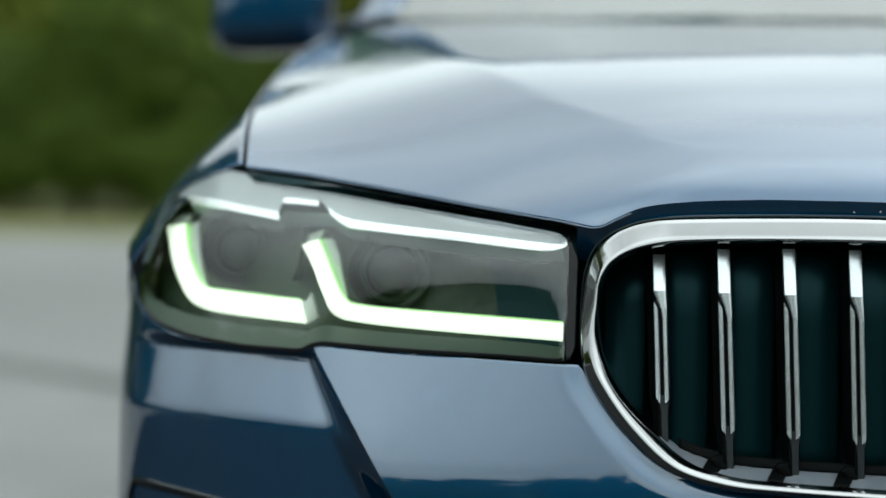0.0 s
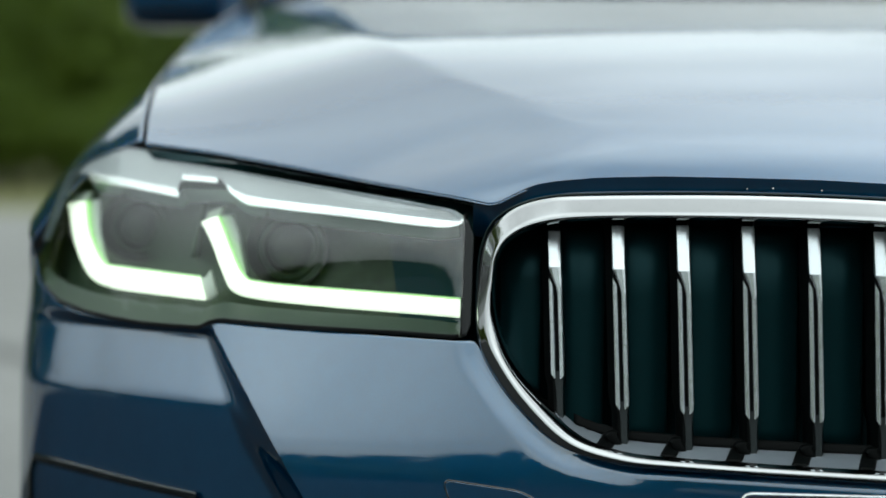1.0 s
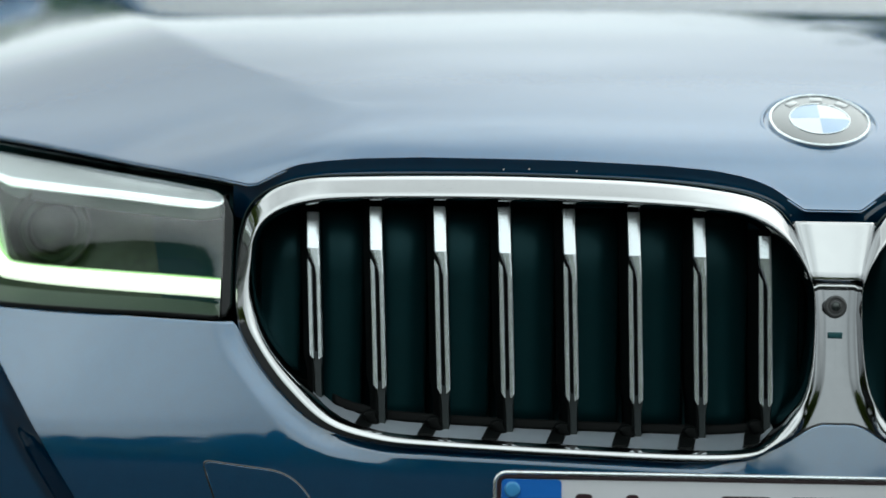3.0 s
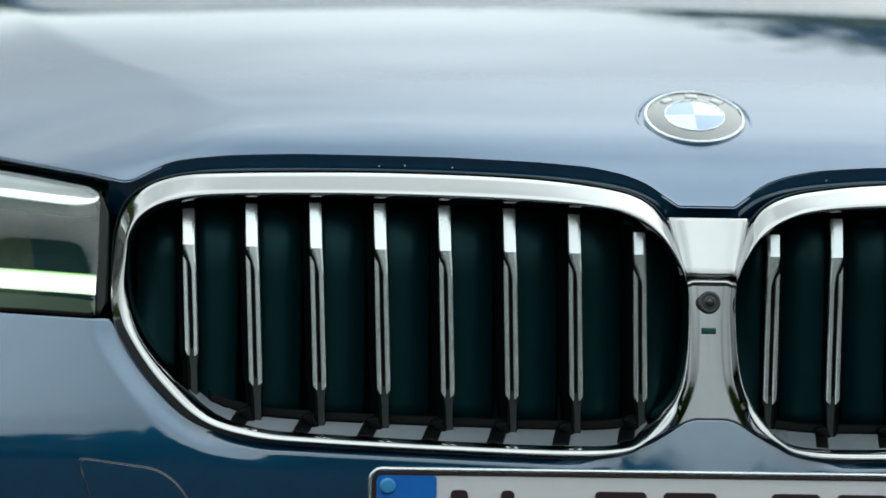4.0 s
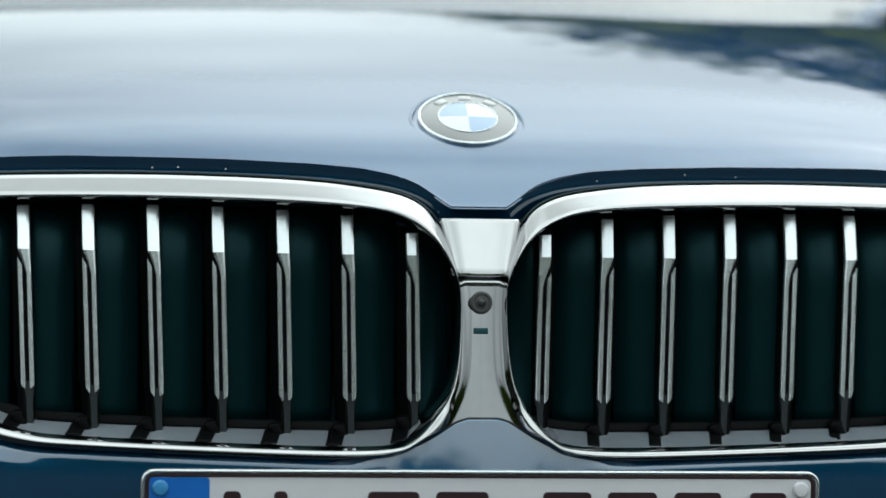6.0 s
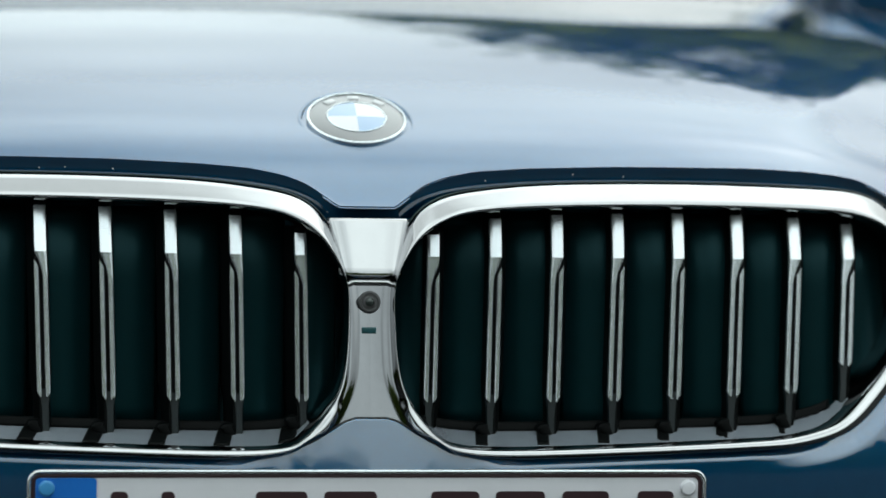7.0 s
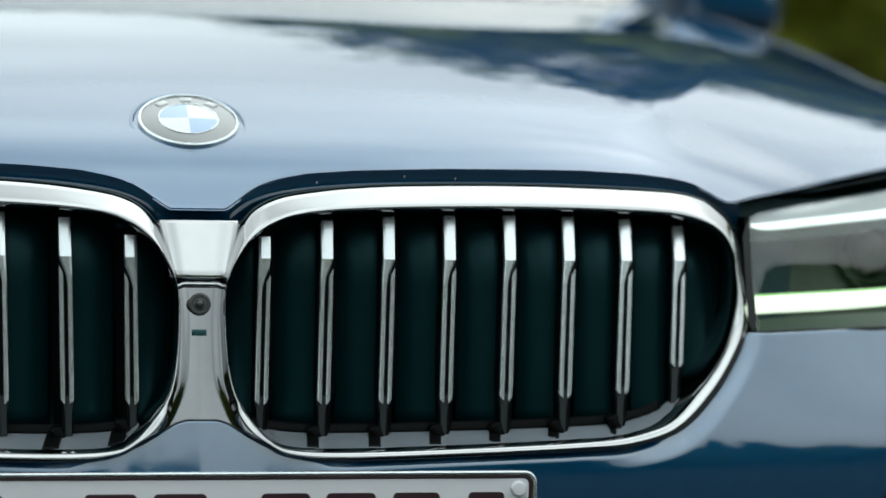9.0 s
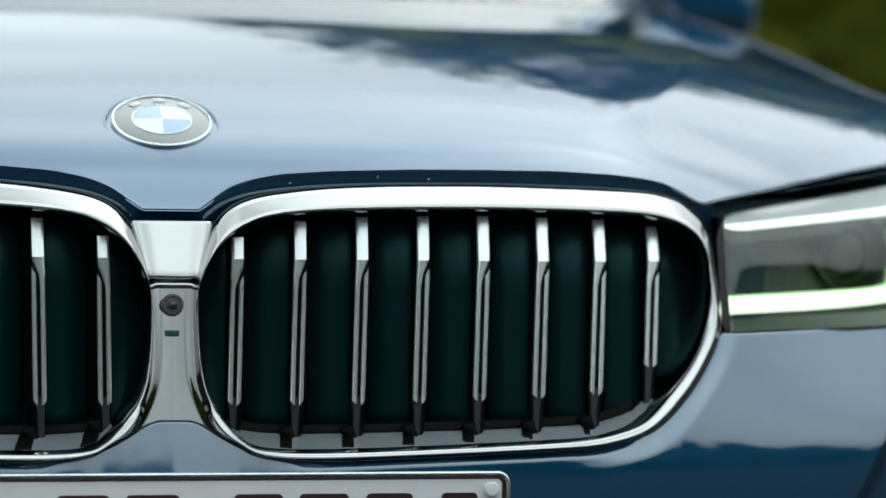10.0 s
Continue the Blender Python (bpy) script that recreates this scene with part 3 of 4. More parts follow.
for side in (-1, 1):
    kidney = tagged(new("kidney_grille"), "black slatted grille in a broad chrome frame")
    kidney.parent = car
    bm = grid(lambda k, j: ring_point(k, j, side), [i / 8 for i in range(26 * 8)], range(len(SECTION)), closed=True)
    part("chrome_frame", bm, CHROME, kidney, "polished chrome frame", 60)
    # black seal round the frame
    seal = [(-0.16, 0.012), (-0.18, 0.008), (-0.08, 0.0065), (0.0, 0.010)]

    def seal_point(k, j):
        a, d = seal[j]
        o, i = loop(OUTER, k), loop(INNER, k)
        w = (i - o).normalized() * 0.009
        p = o + w * a
        return (side * p.x, face_y(p.x, p.y) + d + 0.004, p.y)

    part("seal", grid(seal_point, [i / 8 for i in range(26 * 8)], range(4), closed=True), DARKTRIM, kidney, "black rubber seal")
    # floor of the opening, with a dark riser behind it
    back_y = lambda x: slat_y(x, 0.52) + 0.012
    bm = grid(lambda x, v: (side * x, (face_y(x, throat(x, False)) + 0.007) * (1 - v) + back_y(x) * v, throat(x, False) + 0.0005 + 0.0080 * v), steps((0.045, 0.40, 80)), steps((0, 1, 6)))
    part("ledge", bm, LEDGE, kidney, "grey ledge along the foot of the grille")
    bm = grid(lambda x, v: (side * x, back_y(x) - 0.001 + 0.003 * v, throat(x, False) + 0.0075 + 0.0080 * v), steps((0.048, 0.385, 80)), steps((0, 1, 3)))
    thick(part("riser", bm, FIN, kidney, "dark riser behind the ledge"), 0.0012)
    for n in range(8):
        xt, xb = 0.0528 + 0.0502 * n, 0.0503 + 0.0495 * n
        zt = (0.672, 0.685, 0.6885, 0.690, 0.6905, 0.690, 0.6885, 0.683)[n]
        zb = (0.541, 0.541, 0.541, 0.5415, 0.543, 0.545, 0.547, 0.568)[n]
        floor_z = max(throat(xb, False) + 0.004, 0.512)
        at_x = lambda z: xb + (xt - xb) * (z - 0.543) / 0.146
        # blade: a thin black fin that runs back from the strip
        bm = bmesh.new()
        zs = [floor_z + (zt + 0.004 - floor_z) * i / 14 for i in range(15)]
        sect = [(-0.0042, 0.003), (0.0042, 0.003), (0.0105, 0.016), (0.0100, 0.05), (-0.0050, 0.05), (-0.0062, 0.012)]
        rings = []
        for z in zs:
            slim = 0.8 if z < zb else 1.0
            rings.append([bm.verts.new((side * (at_x(z) - 0 + a * slim), slat_y(at_x(z), z) + d, z)) for a, d in sect])
        for a, b in zip(rings, rings[1:]):
            for k in range(6):
                bm.faces.new((a[k], a[(k + 1) % 6], b[(k + 1) % 6], b[k]))
        bm.faces.new(rings[0]), bm.faces.new(rings[-1])
        part("slat_blade", bm, FIN, kidney, "upright matt black slat blade", 30)
        # charcoal foot under the strips
        bm = bmesh.new()
        rings = []
        for i in range(7):
            z = floor_z - 0.003 + (zb + 0.006 - floor_z + 0.003) * i / 6
            w = 0.0029 + 0.0018 * smooth(0.55, 1.0, i / 6)
            rings.append([bm.verts.new((side * (at_x(z) - 0.0010 + a * w), slat_y(at_x(z), z) + d, z)) for a, d in ((-1, 0.006), (-0.8, 0.0022), (0.8, 0.0022), (1, 0.006))])
        for a, b in zip(rings, rings[1:]):
            for k in range(3):
                bm.faces.new((a[k], a[k + 1], b[k + 1], b[k]))
        part("slat_foot", bm, FOOT, kidney, "charcoal plastic foot", 40)
        if n < 7:
            foot_z, foot_y = throat(xb, False), slat_y(xb, 0.52)
            clip = box(bmesh.new(), (side * xb - 0.0115, foot_y - 0.001, foot_z + 0.0005), (side * xb - 0.0010, foot_y + 0.014, foot_z + 0.0150), 0.0036)
            for v in clip.verts:
                v.co.x += 0.0020 * math.sin((v.co.z - foot_z) * 420)
            # black sheet on the ledge that stands in for the blade's shade
            reach = 0.0125 if side < 0 else 0.0095
            shade_patch = grid(lambda a, v: (side * xb - 0.002 - reach * a - 0.006 * (1 - v), (face_y(xb, foot_z) + 0.0085) * (1 - v) + back_y(xb) * v, throat(abs(xb - side * (0.002 + reach * a)), False) + 0.0011 + 0.0080 * v), steps((0, 1, 6)), steps((0, 1, 6)))
            thick(part("ledge_shade", shade_patch, FIN, kidney, "flat black sheet laid on the ledge for the blade's shade"), 0.0004)
            part("slat_clip", clip, FIN, kidney, "small black clip at the foot")

        # silver strips: the inboard one runs the whole height, the outboard one starts below the knee
        def strip(x0, x1, z_low, z_high, cut_low, cut_high, name):
            bm = bmesh.new()
            rings = []
            count = 16
            for i in range(count + 1):
                ring = []
                for a, d in ((0, 0.004), (0.08, 0.0006), (0.25, 0.0), (0.75, 0.0), (0.92, 0.0006), (1, 0.004)):
                    lo = z_low + abs(cut_low) * max(0.0, 0.7 - a if cut_low > 0 else a - 0.3)
                    hi = z_high + cut_high * a
                    z = lo + (hi - lo) * i / count
                    if hi > 0.66 and i == round((0.655 - lo) / (hi - lo) * count):
                        z = 0.655
                    off = x0(z) + (x1(z) - x0(z)) * a
                    ring.append(bm.verts.new((side * (at_x(z) + off), slat_y(at_x(z), z) + d - 0.0006, z)))
                rings.append(ring)
            for a, b in zip(rings, rings[1:]):
                for k in range(5):
                    bm.faces.new((a[k], a[k + 1], b[k + 1], b[k]))
            bm.faces.new(rings[0]), bm.faces.new(rings[-1])
            part(name, bm, SILVER, kidney, "matt silver edge strip", 5)

        knee = 0.6555 + (zt - 0.69) * 0.35
        wide = lambda z: 0.0052 if z > knee else (-0.0014 if z < knee - 0.016 else -0.0014 + 0.0066 * (z - knee + 0.016) / 0.016)
        strip(lambda z: -0.0054, wide, zb, zt, 0.005, 0.0, "slat_strip")
        strip(lambda z: 0.0014, lambda z: 0.0052, zb, knee - 0.013, -0.006, -0.009 + 0.016, "slat_strip")
    # closed flaps behind the slats
    for n in range(9):
        xa = 0.022 if n == 0 else 0.0528 + 0.0502 * (n - 1) + 0.009
        xz = 0.446 if n == 8 else 0.0528 + 0.0502 * n - 0.0025
        zl, zh = 0.5195, 0.690
        if n == 8:
            zl = 0.548
        bm = grid(lambda u, v: (side * (xa + (xz - xa) * u), slat_y(xa + (xz - xa) * u, zl + (zh - zl) * v) + 0.034 - 0.013 * u - 0.004 * math.sin(math.pi * u), zl + (zh - zl) * v), steps((0, 1, 16)), steps((0, 1, 12)))
        thick(part("flap", bm, BLACK, kidney), 0.002)

# post between the grilles, with the parking camera
post = tagged(new("centre_post"), "satin silver post between the two grilles")
post.parent = car
half_w = spline([0.505, 0.532, 0.545, 0.556, 0.58, 0.62, 0.641, 0.66, 0.688], [0.05, 0.030, 0.0235, 0.0195, 0.0165, 0.0165, 0.0185, 0.0215, 0.028])


def post_point(u, z):
    w = half_w(z)
    edge = w - abs(u) * w
    dish = 0.0012 * smooth(0.0010, 0.0085, edge) + 0.0004 * math.cos(u * 2.2)
    return (u * w, face_y(u * w, z) + 0.002 + dish, z)


bm = grid(post_point, steps((-1, 1, 72)), steps((0.505, 0.634, 50)))
part("panel", bm, POSTCHROME, post, "smoked chrome panel", 60)
bm = grid(lambda u, t: (u * half_w(0.6395 + 0.0445 * t) * (1.30 - 0.12 * t), face_y(0, 0.6395 + 0.0445 * t) - 0.003 + 0.009 * t + 0.004 * max(0.0, 0.06 - t) / 0.06 + 0.005 * abs(u) ** 6, 0.6395 + 0.0445 * t), steps((-1, 1, 24)), steps((0, 1, 20)))
thick(part("cap", bm, CHROME, post, "bright chrome cap", 50), 0.002)
bm = grid(lambda u, t: (u * 0.0165, face_y(0, 0.637) + 0.0085, 0.630 + 0.011 * t), steps((-1, 1, 4)), steps((0, 1, 2)))
part("groove", bm, FOOT, post)
# bright crossbar under the cap, turned down at its ends
bar_line = [(u * 0.0178, face_y(0, 0.634) + 0.0028, 0.6352 - 0.0022 * smooth(0.72, 1.0, abs(u))) for u in steps((-1, 1, 24))]
part("crossbar", tube(bmesh.new(), bar_line, [0.0024] * len(bar_line), 10), CHROME, post, "bright chrome crossbar", 60)
eye = Matrix.Translation((-0.0008, face_y(0, 0.62) + 0.0030, 0.620)) @ Matrix.Rotation(radians(90 - 6), 4, "X")
part("parking_camera", disc(bmesh.new(), [(0.0086, -0.005), (0.0086, 0.002), (0.0080, 0.0032), (0.0068, 0.0034), (0.0062, 0.0022), (0.0045, 0.0022), (0.0042, 0.0036), (0.0034, 0.0038)], eye), CAMGREY, post, "round dark grey parking camera")
part("camera_lens", disc(bmesh.new(), [(0.0034, 0.0032), (0.0026, 0.0045), (0.0014, 0.0052), (0, 0.0054)], eye), OPTIC, post, "small dark camera lens")
# teal block modelled in place of a reflection in the chrome panel
bm = box(bmesh.new(), (-0.0068, face_y(0, 0.598) + 0.0022, 0.5960), (0.0044, face_y(0, 0.598) + 0.0060, 0.6008), 0.0006)
part("reflection_mark", bm, TEALMARK, post, "dark teal block put in for a reflection in the post")
joint = [(x, face_y(x, bumper_top(abs(x))) + 0.0005, bumper_top(abs(x)) + 0.0005) for x in steps((-0.058, 0.058, 60))]
part("joint", tube(bmesh.new(), joint, [0.0011] * len(joint), 6), RUBBER, post, "thin dark joint")

# ---- emblem ----
tilt = radians(30.5)
badge = Matrix.Translation((0.0006, 0.114, bonnet_z(0, 0.114) + 0.0010)) @ Matrix.Rotation(tilt, 4, "X") @ Matrix.Scale(1.015, 4)
emblem = tagged(new("emblem"), "round blue and white enamel roundel in a silver ring")
emblem.parent = car
part("seat", disc(bmesh.new(), [(0.0474, -0.004), (0.0468, 0.0003), (0.0456, 0.0006), (0.0444, 0.0003), (0.0440, -0.003)], badge), PAINT, emblem)
part("moat", disc(bmesh.new(), [(0.0445, 0.0002), (0.0434, -0.0012), (0.0416, -0.0016), (0.0400, -0.0012)], badge), PAINT, emblem, "shallow dark blue gap round the roundel")
part("ring", disc(bmesh.new(), [(0.0402, -0.002), (0.0402, 0.0028), (0.0394, 0.0036), (0.0384, 0.0034), (0.0378, 0.0024)], badge), SILVER, emblem, "bright silver ring")
part("band", disc(bmesh.new(), [(0.0378, 0.0022), (0.031, 0.0031), (0.0242, 0.0034)], badge), EMBLEMGREY, emblem, "grey enamel band")
part("inner_ring", disc(bmesh.new(), [(0.0243, 0.0034), (0.0240, 0.0041), (0.0234, 0.0041), (0.0231, 0.0036)], badge), SILVER, emblem)
for q in range(4):
    part("quarter", disc(bmesh.new(), [(0.0231, 0.0036), (0.012, 0.0042), (0, 0.0044)], badge, 14, (q * math.pi / 2, (q + 1) * math.pi / 2)), EMBLEMBLUE if q % 2 else EMBLEMWHITE, emblem)

# plain pale bars on the upper half of the enamel band
for turn_deg in (-40, 0, 40):
    spot = badge @ Matrix.Rotation(radians(turn_deg), 4, "Z") @ Matrix.Translation((0, 0.0310, 0.0033))
    bm = box(bmesh.new(), (-0.0048, -0.0030, -0.0006), (0.0048, 0.0030, 0.0005), 0.0003)
    bmesh.ops.transform(bm, matrix=spot, verts=bm.verts)
    part("bar", bm, EMBLEMBAR, emblem, "plain pale bar")

# ---- number plate ----
plate = tagged(new("number_plate"), "white number plate with a blue band in a black holder")
plate.parent = car
PY = -0.038


def slab(bm, x0, x1, z0, z1, y0, y1, r, seg=6):
    """An upright plate with round corners; y0 is its front."""
    pts = []
    for cx, cz, a in ((x1 - r, z1 - r, 0), (x0 + r, z1 - r, 90), (x0 + r, z0 + r, 180), (x1 - r, z0 + r, 270)):
        pts += [(cx + r * math.cos(radians(a + 90 * i / seg)), cz + r * math.sin(radians(a + 90 * i / seg))) for i in range(seg + 1)]
    a = [bm.verts.new((x, y0, z)) for x, z in pts]
    b = [bm.verts.new((x, y1, z)) for x, z in pts]
    bm.faces.new(a), bm.faces.new(b[::-1])
    for i in range(len(pts)):
        j = (i + 1) % len(pts)
        bm.faces.new((a[i], b[i], b[j], a[j]))
    return bm


def rim(bm, x0, x1, z0, z1, y0, y1, r, w, seg=6):
    """A raised border of width w round the plate."""
    def pts(d):
        got = []
        for cx, cz, a in ((x1 - r, z1 - r, 0), (x0 + r, z1 - r, 90), (x0 + r, z0 + r, 180), (x1 - r, z0 + r, 270)):
            got += [(cx + (r - d) * math.cos(radians(a + 90 * i / seg)), cz + (r - d) * math.sin(radians(a + 90 * i / seg))) for i in range(seg + 1)]
        return got
    loops = [[bm.verts.new((x, y, z)) for x, z in pts(d)] for d, y in ((0, y1), (0, y0 + w * 0.3), (w * 0.3, y0), (w * 0.7, y0), (w, y0 + w * 0.4), (w, y1))]
    for a, b in zip(loops, loops[1:]):
        for i in range(len(a)):
            j = (i + 1) % len(a)
            bm.faces.new((a[i], a[j], b[j], b[i]))
    return bm


part("holder", slab(bmesh.new(), -0.2585, 0.2585, 0.381, 0.4905, PY + 0.001, PY + 0.03, 0.010), GLOSS, plate, "black plastic plate holder")
part("sheet", slab(bmesh.new(), -0.2585, 0.2585, 0.381, 0.4930, PY - 0.002, PY + 0.002, 0.009), PLATE, plate, "white reflective sheet", 30)
part("border", rim(bmesh.new(), -0.2600, 0.2600, 0.3795, 0.4942, PY - 0.005, PY, 0.010, 0.0030), SILVER, plate, "pale raised edge", 60)
part("border_line", rim(bmesh.new(), -0.2570, 0.2570, 0.3829, 0.4912, PY - 0.0032, PY, 0.0075, 0.0034), PLATEBLACK, plate, "dark border line", 60)
part("band", slab(bmesh.new(), -0.2536, -0.2085, 0.3865, 0.4878, PY - 0.0032, PY, 0.003), PLATEBLUE, plate, "blue band", 30)
for k in range(12):
    cx, cz = -0.2310 + 0.0148 * math.sin(k * math.tau / 12), 0.4375 + 0.0148 * math.cos(k * math.tau / 12)
    bm = bmesh.new()
    ring = [(cx + (0.0030 if j % 2 == 0 else 0.0012) * math.sin(j * math.pi / 5), cz + (0.0030 if j % 2 == 0 else 0.0012) * math.cos(j * math.pi / 5)) for j in range(10)]
    tips = [bm.verts.new((x, PY - 0.0036, z)) for x, z in ring]
    foot = [bm.verts.new((x, PY - 0.0030, z)) for x, z in ring]
    bm.faces.new(tips)
    for j in range(10):
        bm.faces.new((tips[j], foot[j], foot[(j + 1) % 10], tips[(j + 1) % 10]))
    part("star", bm, STARGOLD, plate)
for x, m in ((-0.2455, RIVETBLUE), (0.2455, PLATE)):
    part("rivet", disc(bmesh.new(), [(0.0062, -0.002), (0.0060, 0.0022), (0.0048, 0.0034), (0, 0.0040)], Matrix.Translation((x, PY - 0.0025, 0.4800)) @ Matrix.Rotation(radians(90), 4, "X"), 24), m, plate)
for x0, x1 in ((-0.198, -0.185), (-0.160, -0.150), (-0.089, -0.050), (-0.037, 0.003), (0.045, 0.082), (0.095, 0.133), (0.147, 0.183), (0.206, 0.234)):
    part("bar", slab(bmesh.new(), x0, x1, 0.395, 0.4775, PY - 0.0042, PY, 0.0035), PLATEBLACK, plate, "plain dark bar", 30)

# ---- towing-eye cover, side intakes ----
for side in (-1,):
    # a slanted tetragon with one tight and one wide rounded corner
    ends = [Vector(p) for p in ((0.457, 0.405), (0.4864, 0.4872), (0.4125, 0.4812), (0.362, 0.405))]
    outline = []
    for k, r in ((0, 0.006), (1, 0.0075), (2, 0.021), (3, 0.006)):
        here, before, after = ends[k], (ends[k - 1] - ends[k]).normalized(), (ends[(k + 1) % 4] - ends[k]).normalized()
        for i in range(15):
            f = i / 14
            outline.append(here + before * r * (1 - f) ** 2 + after * r * f ** 2)
    full = []
    for a, b in zip(outline, outline[1:] + outline[:1]):
        count = max(1, int((b - a).length / 0.003))
        full += [a + (b - a) * i / count for i in range(count)]
    middle = sum(full, Vector((0, 0))) / len(full)

    def cover_point(k, v, proud=0.0011):
        p = middle + (full[k] - middle) * v
        return (side * p.x, bumper_y(p.x, p.y) - proud, p.y)

    cover = part("towing_cover", grid(cover_point, list(range(len(full))) + [0], steps((0.02, 1, 16))), PAINT, car, "body-coloured towing-eye cover", 60)
    loops = [cover_point(k, 1.0, 0.0006) for k in list(range(len(full))) + [0]]
    part("gap", tube(bmesh.new(), loops, [0.0009] * len(loops), 6), GLOSS, cover, "thin dark joint")
    loops = [cover_point(k, 0.978, 0.0009) for k in list(range(len(full))) + [0]]
    part("edge", tube(bmesh.new(), loops, [0.0004] * len(loops), 6), PAINT, cover, "rounded edge")
for side in (-1, 1):
    def intake_point(u, v):
        x = 0.70 + 0.182 * u
        top = 0.4555 + 0.0115 * min(1, u / 0.85) - 0.02 * (1 - smooth(0, 0.06, 1 - u))
        low = 0.36
        z = low + (top - low) * v
        edge = min(u / 0.05, (1 - u) / 0.04, (1 - v) / 0.08, v / 0.08)
        return (side * x, bumper_y(x, z) - 0.006 + 0.012 * smooth(0.5, 1.4, edge), z)
    inlet = part("side_intake", grid(intake_point, steps((0, 0.06, 10), (0.06, 0.94, 30), (0.94, 1, 10)), steps((0, 0.1, 8), (0.1, 0.9, 10), (0.9, 1, 8))), GLOSS, car, "gloss black side air intake", 60)
    thick(inlet, 0.002)

# ---- headlights ----
lamp_top = line([0.468, 0.474, 0.485, 0.532, 0.582, 0.633, 0.686, 0.762, 0.767, 0.792, 0.803, 0.835, 0.857, 0.866, 0.880, 0.8895], [0.676, 0.690, 0.6975, 0.705, 0.712, 0.719, 0.7265, 0.735, 0.742, 0.745, 0.743, 0.732, 0.719, 0.703, 0.67, 0.648])
lamp_low = line([0.468, 0.472, 0.481, 0.527, 0.625, 0.682, 0.692, 0.702, 0.757, 0.786, 0.818, 0.852, 0.875, 0.8895], [0.608, 0.598, 0.5955, 0.597, 0.598, 0.5995, 0.597, 0.592, 0.592, 0.594, 0.597, 0.604, 0.617, 0.640])


def lamp_y(x, z):
    return face_y(x, z) + 0.016 * smooth(0.60, 0.475, x) + 2.2 * max(0.0, z - 0.698 - 0.05 * smooth(0.5, 0.77, x)) ** 1.2


for side in (-1, 1):
    lamp = tagged(new("headlight"), "clear headlight with two glowing L-shaped light guides")
    lamp.parent = car
    lamp.location.z = -0.0035 if side > 0 else 0.0
    us = steps((0.468, 0.49, 12), (0.49, 0.75, 60), (0.75, 0.8895, 60))

    def lamp_point(x, v, deep=0.0):
        zl, zh = lamp_low(x), lamp_top(x)
        z = zl + (zh - zl) * v
        return (side * x, lamp_y(x, z) + deep, z)

    lens = part("lens", grid(lambda x, v: lamp_point(x, v, -(0.055 * v * (1 - v) + 0.010 * v + 0.0024 * math.sin(math.tau * (v - 0.5))) * smooth(0.468, 0.50, x) * smooth(0.8895, 0.83, x)), us, steps((0, 1, 24))), LENS, lamp, "clear plastic lens", 60)
    lens.visible_shadow = False

    def bowl_point(x, v):
        zl, zh = lamp_low(x), lamp_top(x)
        rim_d = min((x - 0.468) * 3, (0.8895 - x) * 1.4, (zh - zl) * v * 3, (zh - zl) * (1 - v))
        return (side * x, lamp_y(x, zl + (zh - zl) * v) + 0.012 + 0.011 * smooth(0.0, 0.005, rim_d) + 0.055 * smooth(0.004, 0.014, rim_d), zl + (zh - zl) * v)

    part("housing", grid(bowl_point, us, steps((0, 0.2, 14), (0.2, 0.8, 10), (0.8, 1, 14))), HOUSING, lamp, "dark grey lamp housing", 50)
    # pale shelf between the upper edge of the lens and the trim bars, and the slope under the bars
    trim_hi = line([0.476, 0.50, 0.57, 0.654, 0.676, 0.688, 0.696, 0.731, 0.735, 0.77, 0.80, 0.835, 0.858], [0.6895, 0.688, 0.694, 0.701, 0.705, 0.712, 0.7195, 0.7215, 0.707, 0.7115, 0.7155, 0.719, 0.7195])
    trim_lo = line([0.480, 0.50, 0.57, 0.654, 0.672, 0.684, 0.696, 0.731, 0.733, 0.77, 0.80, 0.83], [0.6855, 0.6825, 0.6885, 0.6953, 0.6995, 0.7073, 0.7075, 0.7075, 0.701, 0.706, 0.710, 0.7137])
    bm = grid(lambda x, v: (side * x, lamp_y(x, lamp_top(x) - (lamp_top(x) - trim_hi(x)) * v) + 0.008 + 0.004 * v, lamp_top(x) - 0.0015 - (lamp_top(x) - 0.0015 - trim_hi(x)) * v), steps((0.478, 0.858, 110)), steps((0, 1, 6)))
    part("shelf", bm, BEZEL, lamp, "pale satin shelf", 60)
    bm = grid(lambda x, v: (side * x, lamp_y(x, trim_lo(x) - 0.011 * v) + 0.012 + 0.034 * v, trim_lo(x) + 0.001 - 0.012 * v), steps((0.482, 0.83, 100)), steps((0, 1, 6)))
    part("visor", bm, VISOR, lamp, "blue-grey slope under the trim", 60)

    # black edge of the lens at its inner end and foot
    bm = grid(lambda x, v: (side * x, lamp_y(x, lamp_low(x) + (lamp_top(x) - lamp_low(x)) * v) - 0.0012 - 0.055 * v * (1 - v) * smooth(0.468, 0.50, x), lamp_low(x) + (lamp_top(x) - lamp_low(x)) * v), steps((0.4685, 0.4755, 8)), steps((0, 1, 24)))
    thick(part("edge_seal", bm, RUBBER, lamp, "black edge of the lens", 60), 0.001)
    bm = grid(lambda x, v: (side * x, lamp_y(x, lamp_low(x)) - 0.0015 - 0.002 * v, lamp_low(x) - 0.0005 + 0.0035 * v), steps((0.478, 0.872, 90)), steps((0, 1, 4)))
    thick(part("edge_seal", bm, RUBBER, lamp, "black edge of the lens", 60), 0.001)

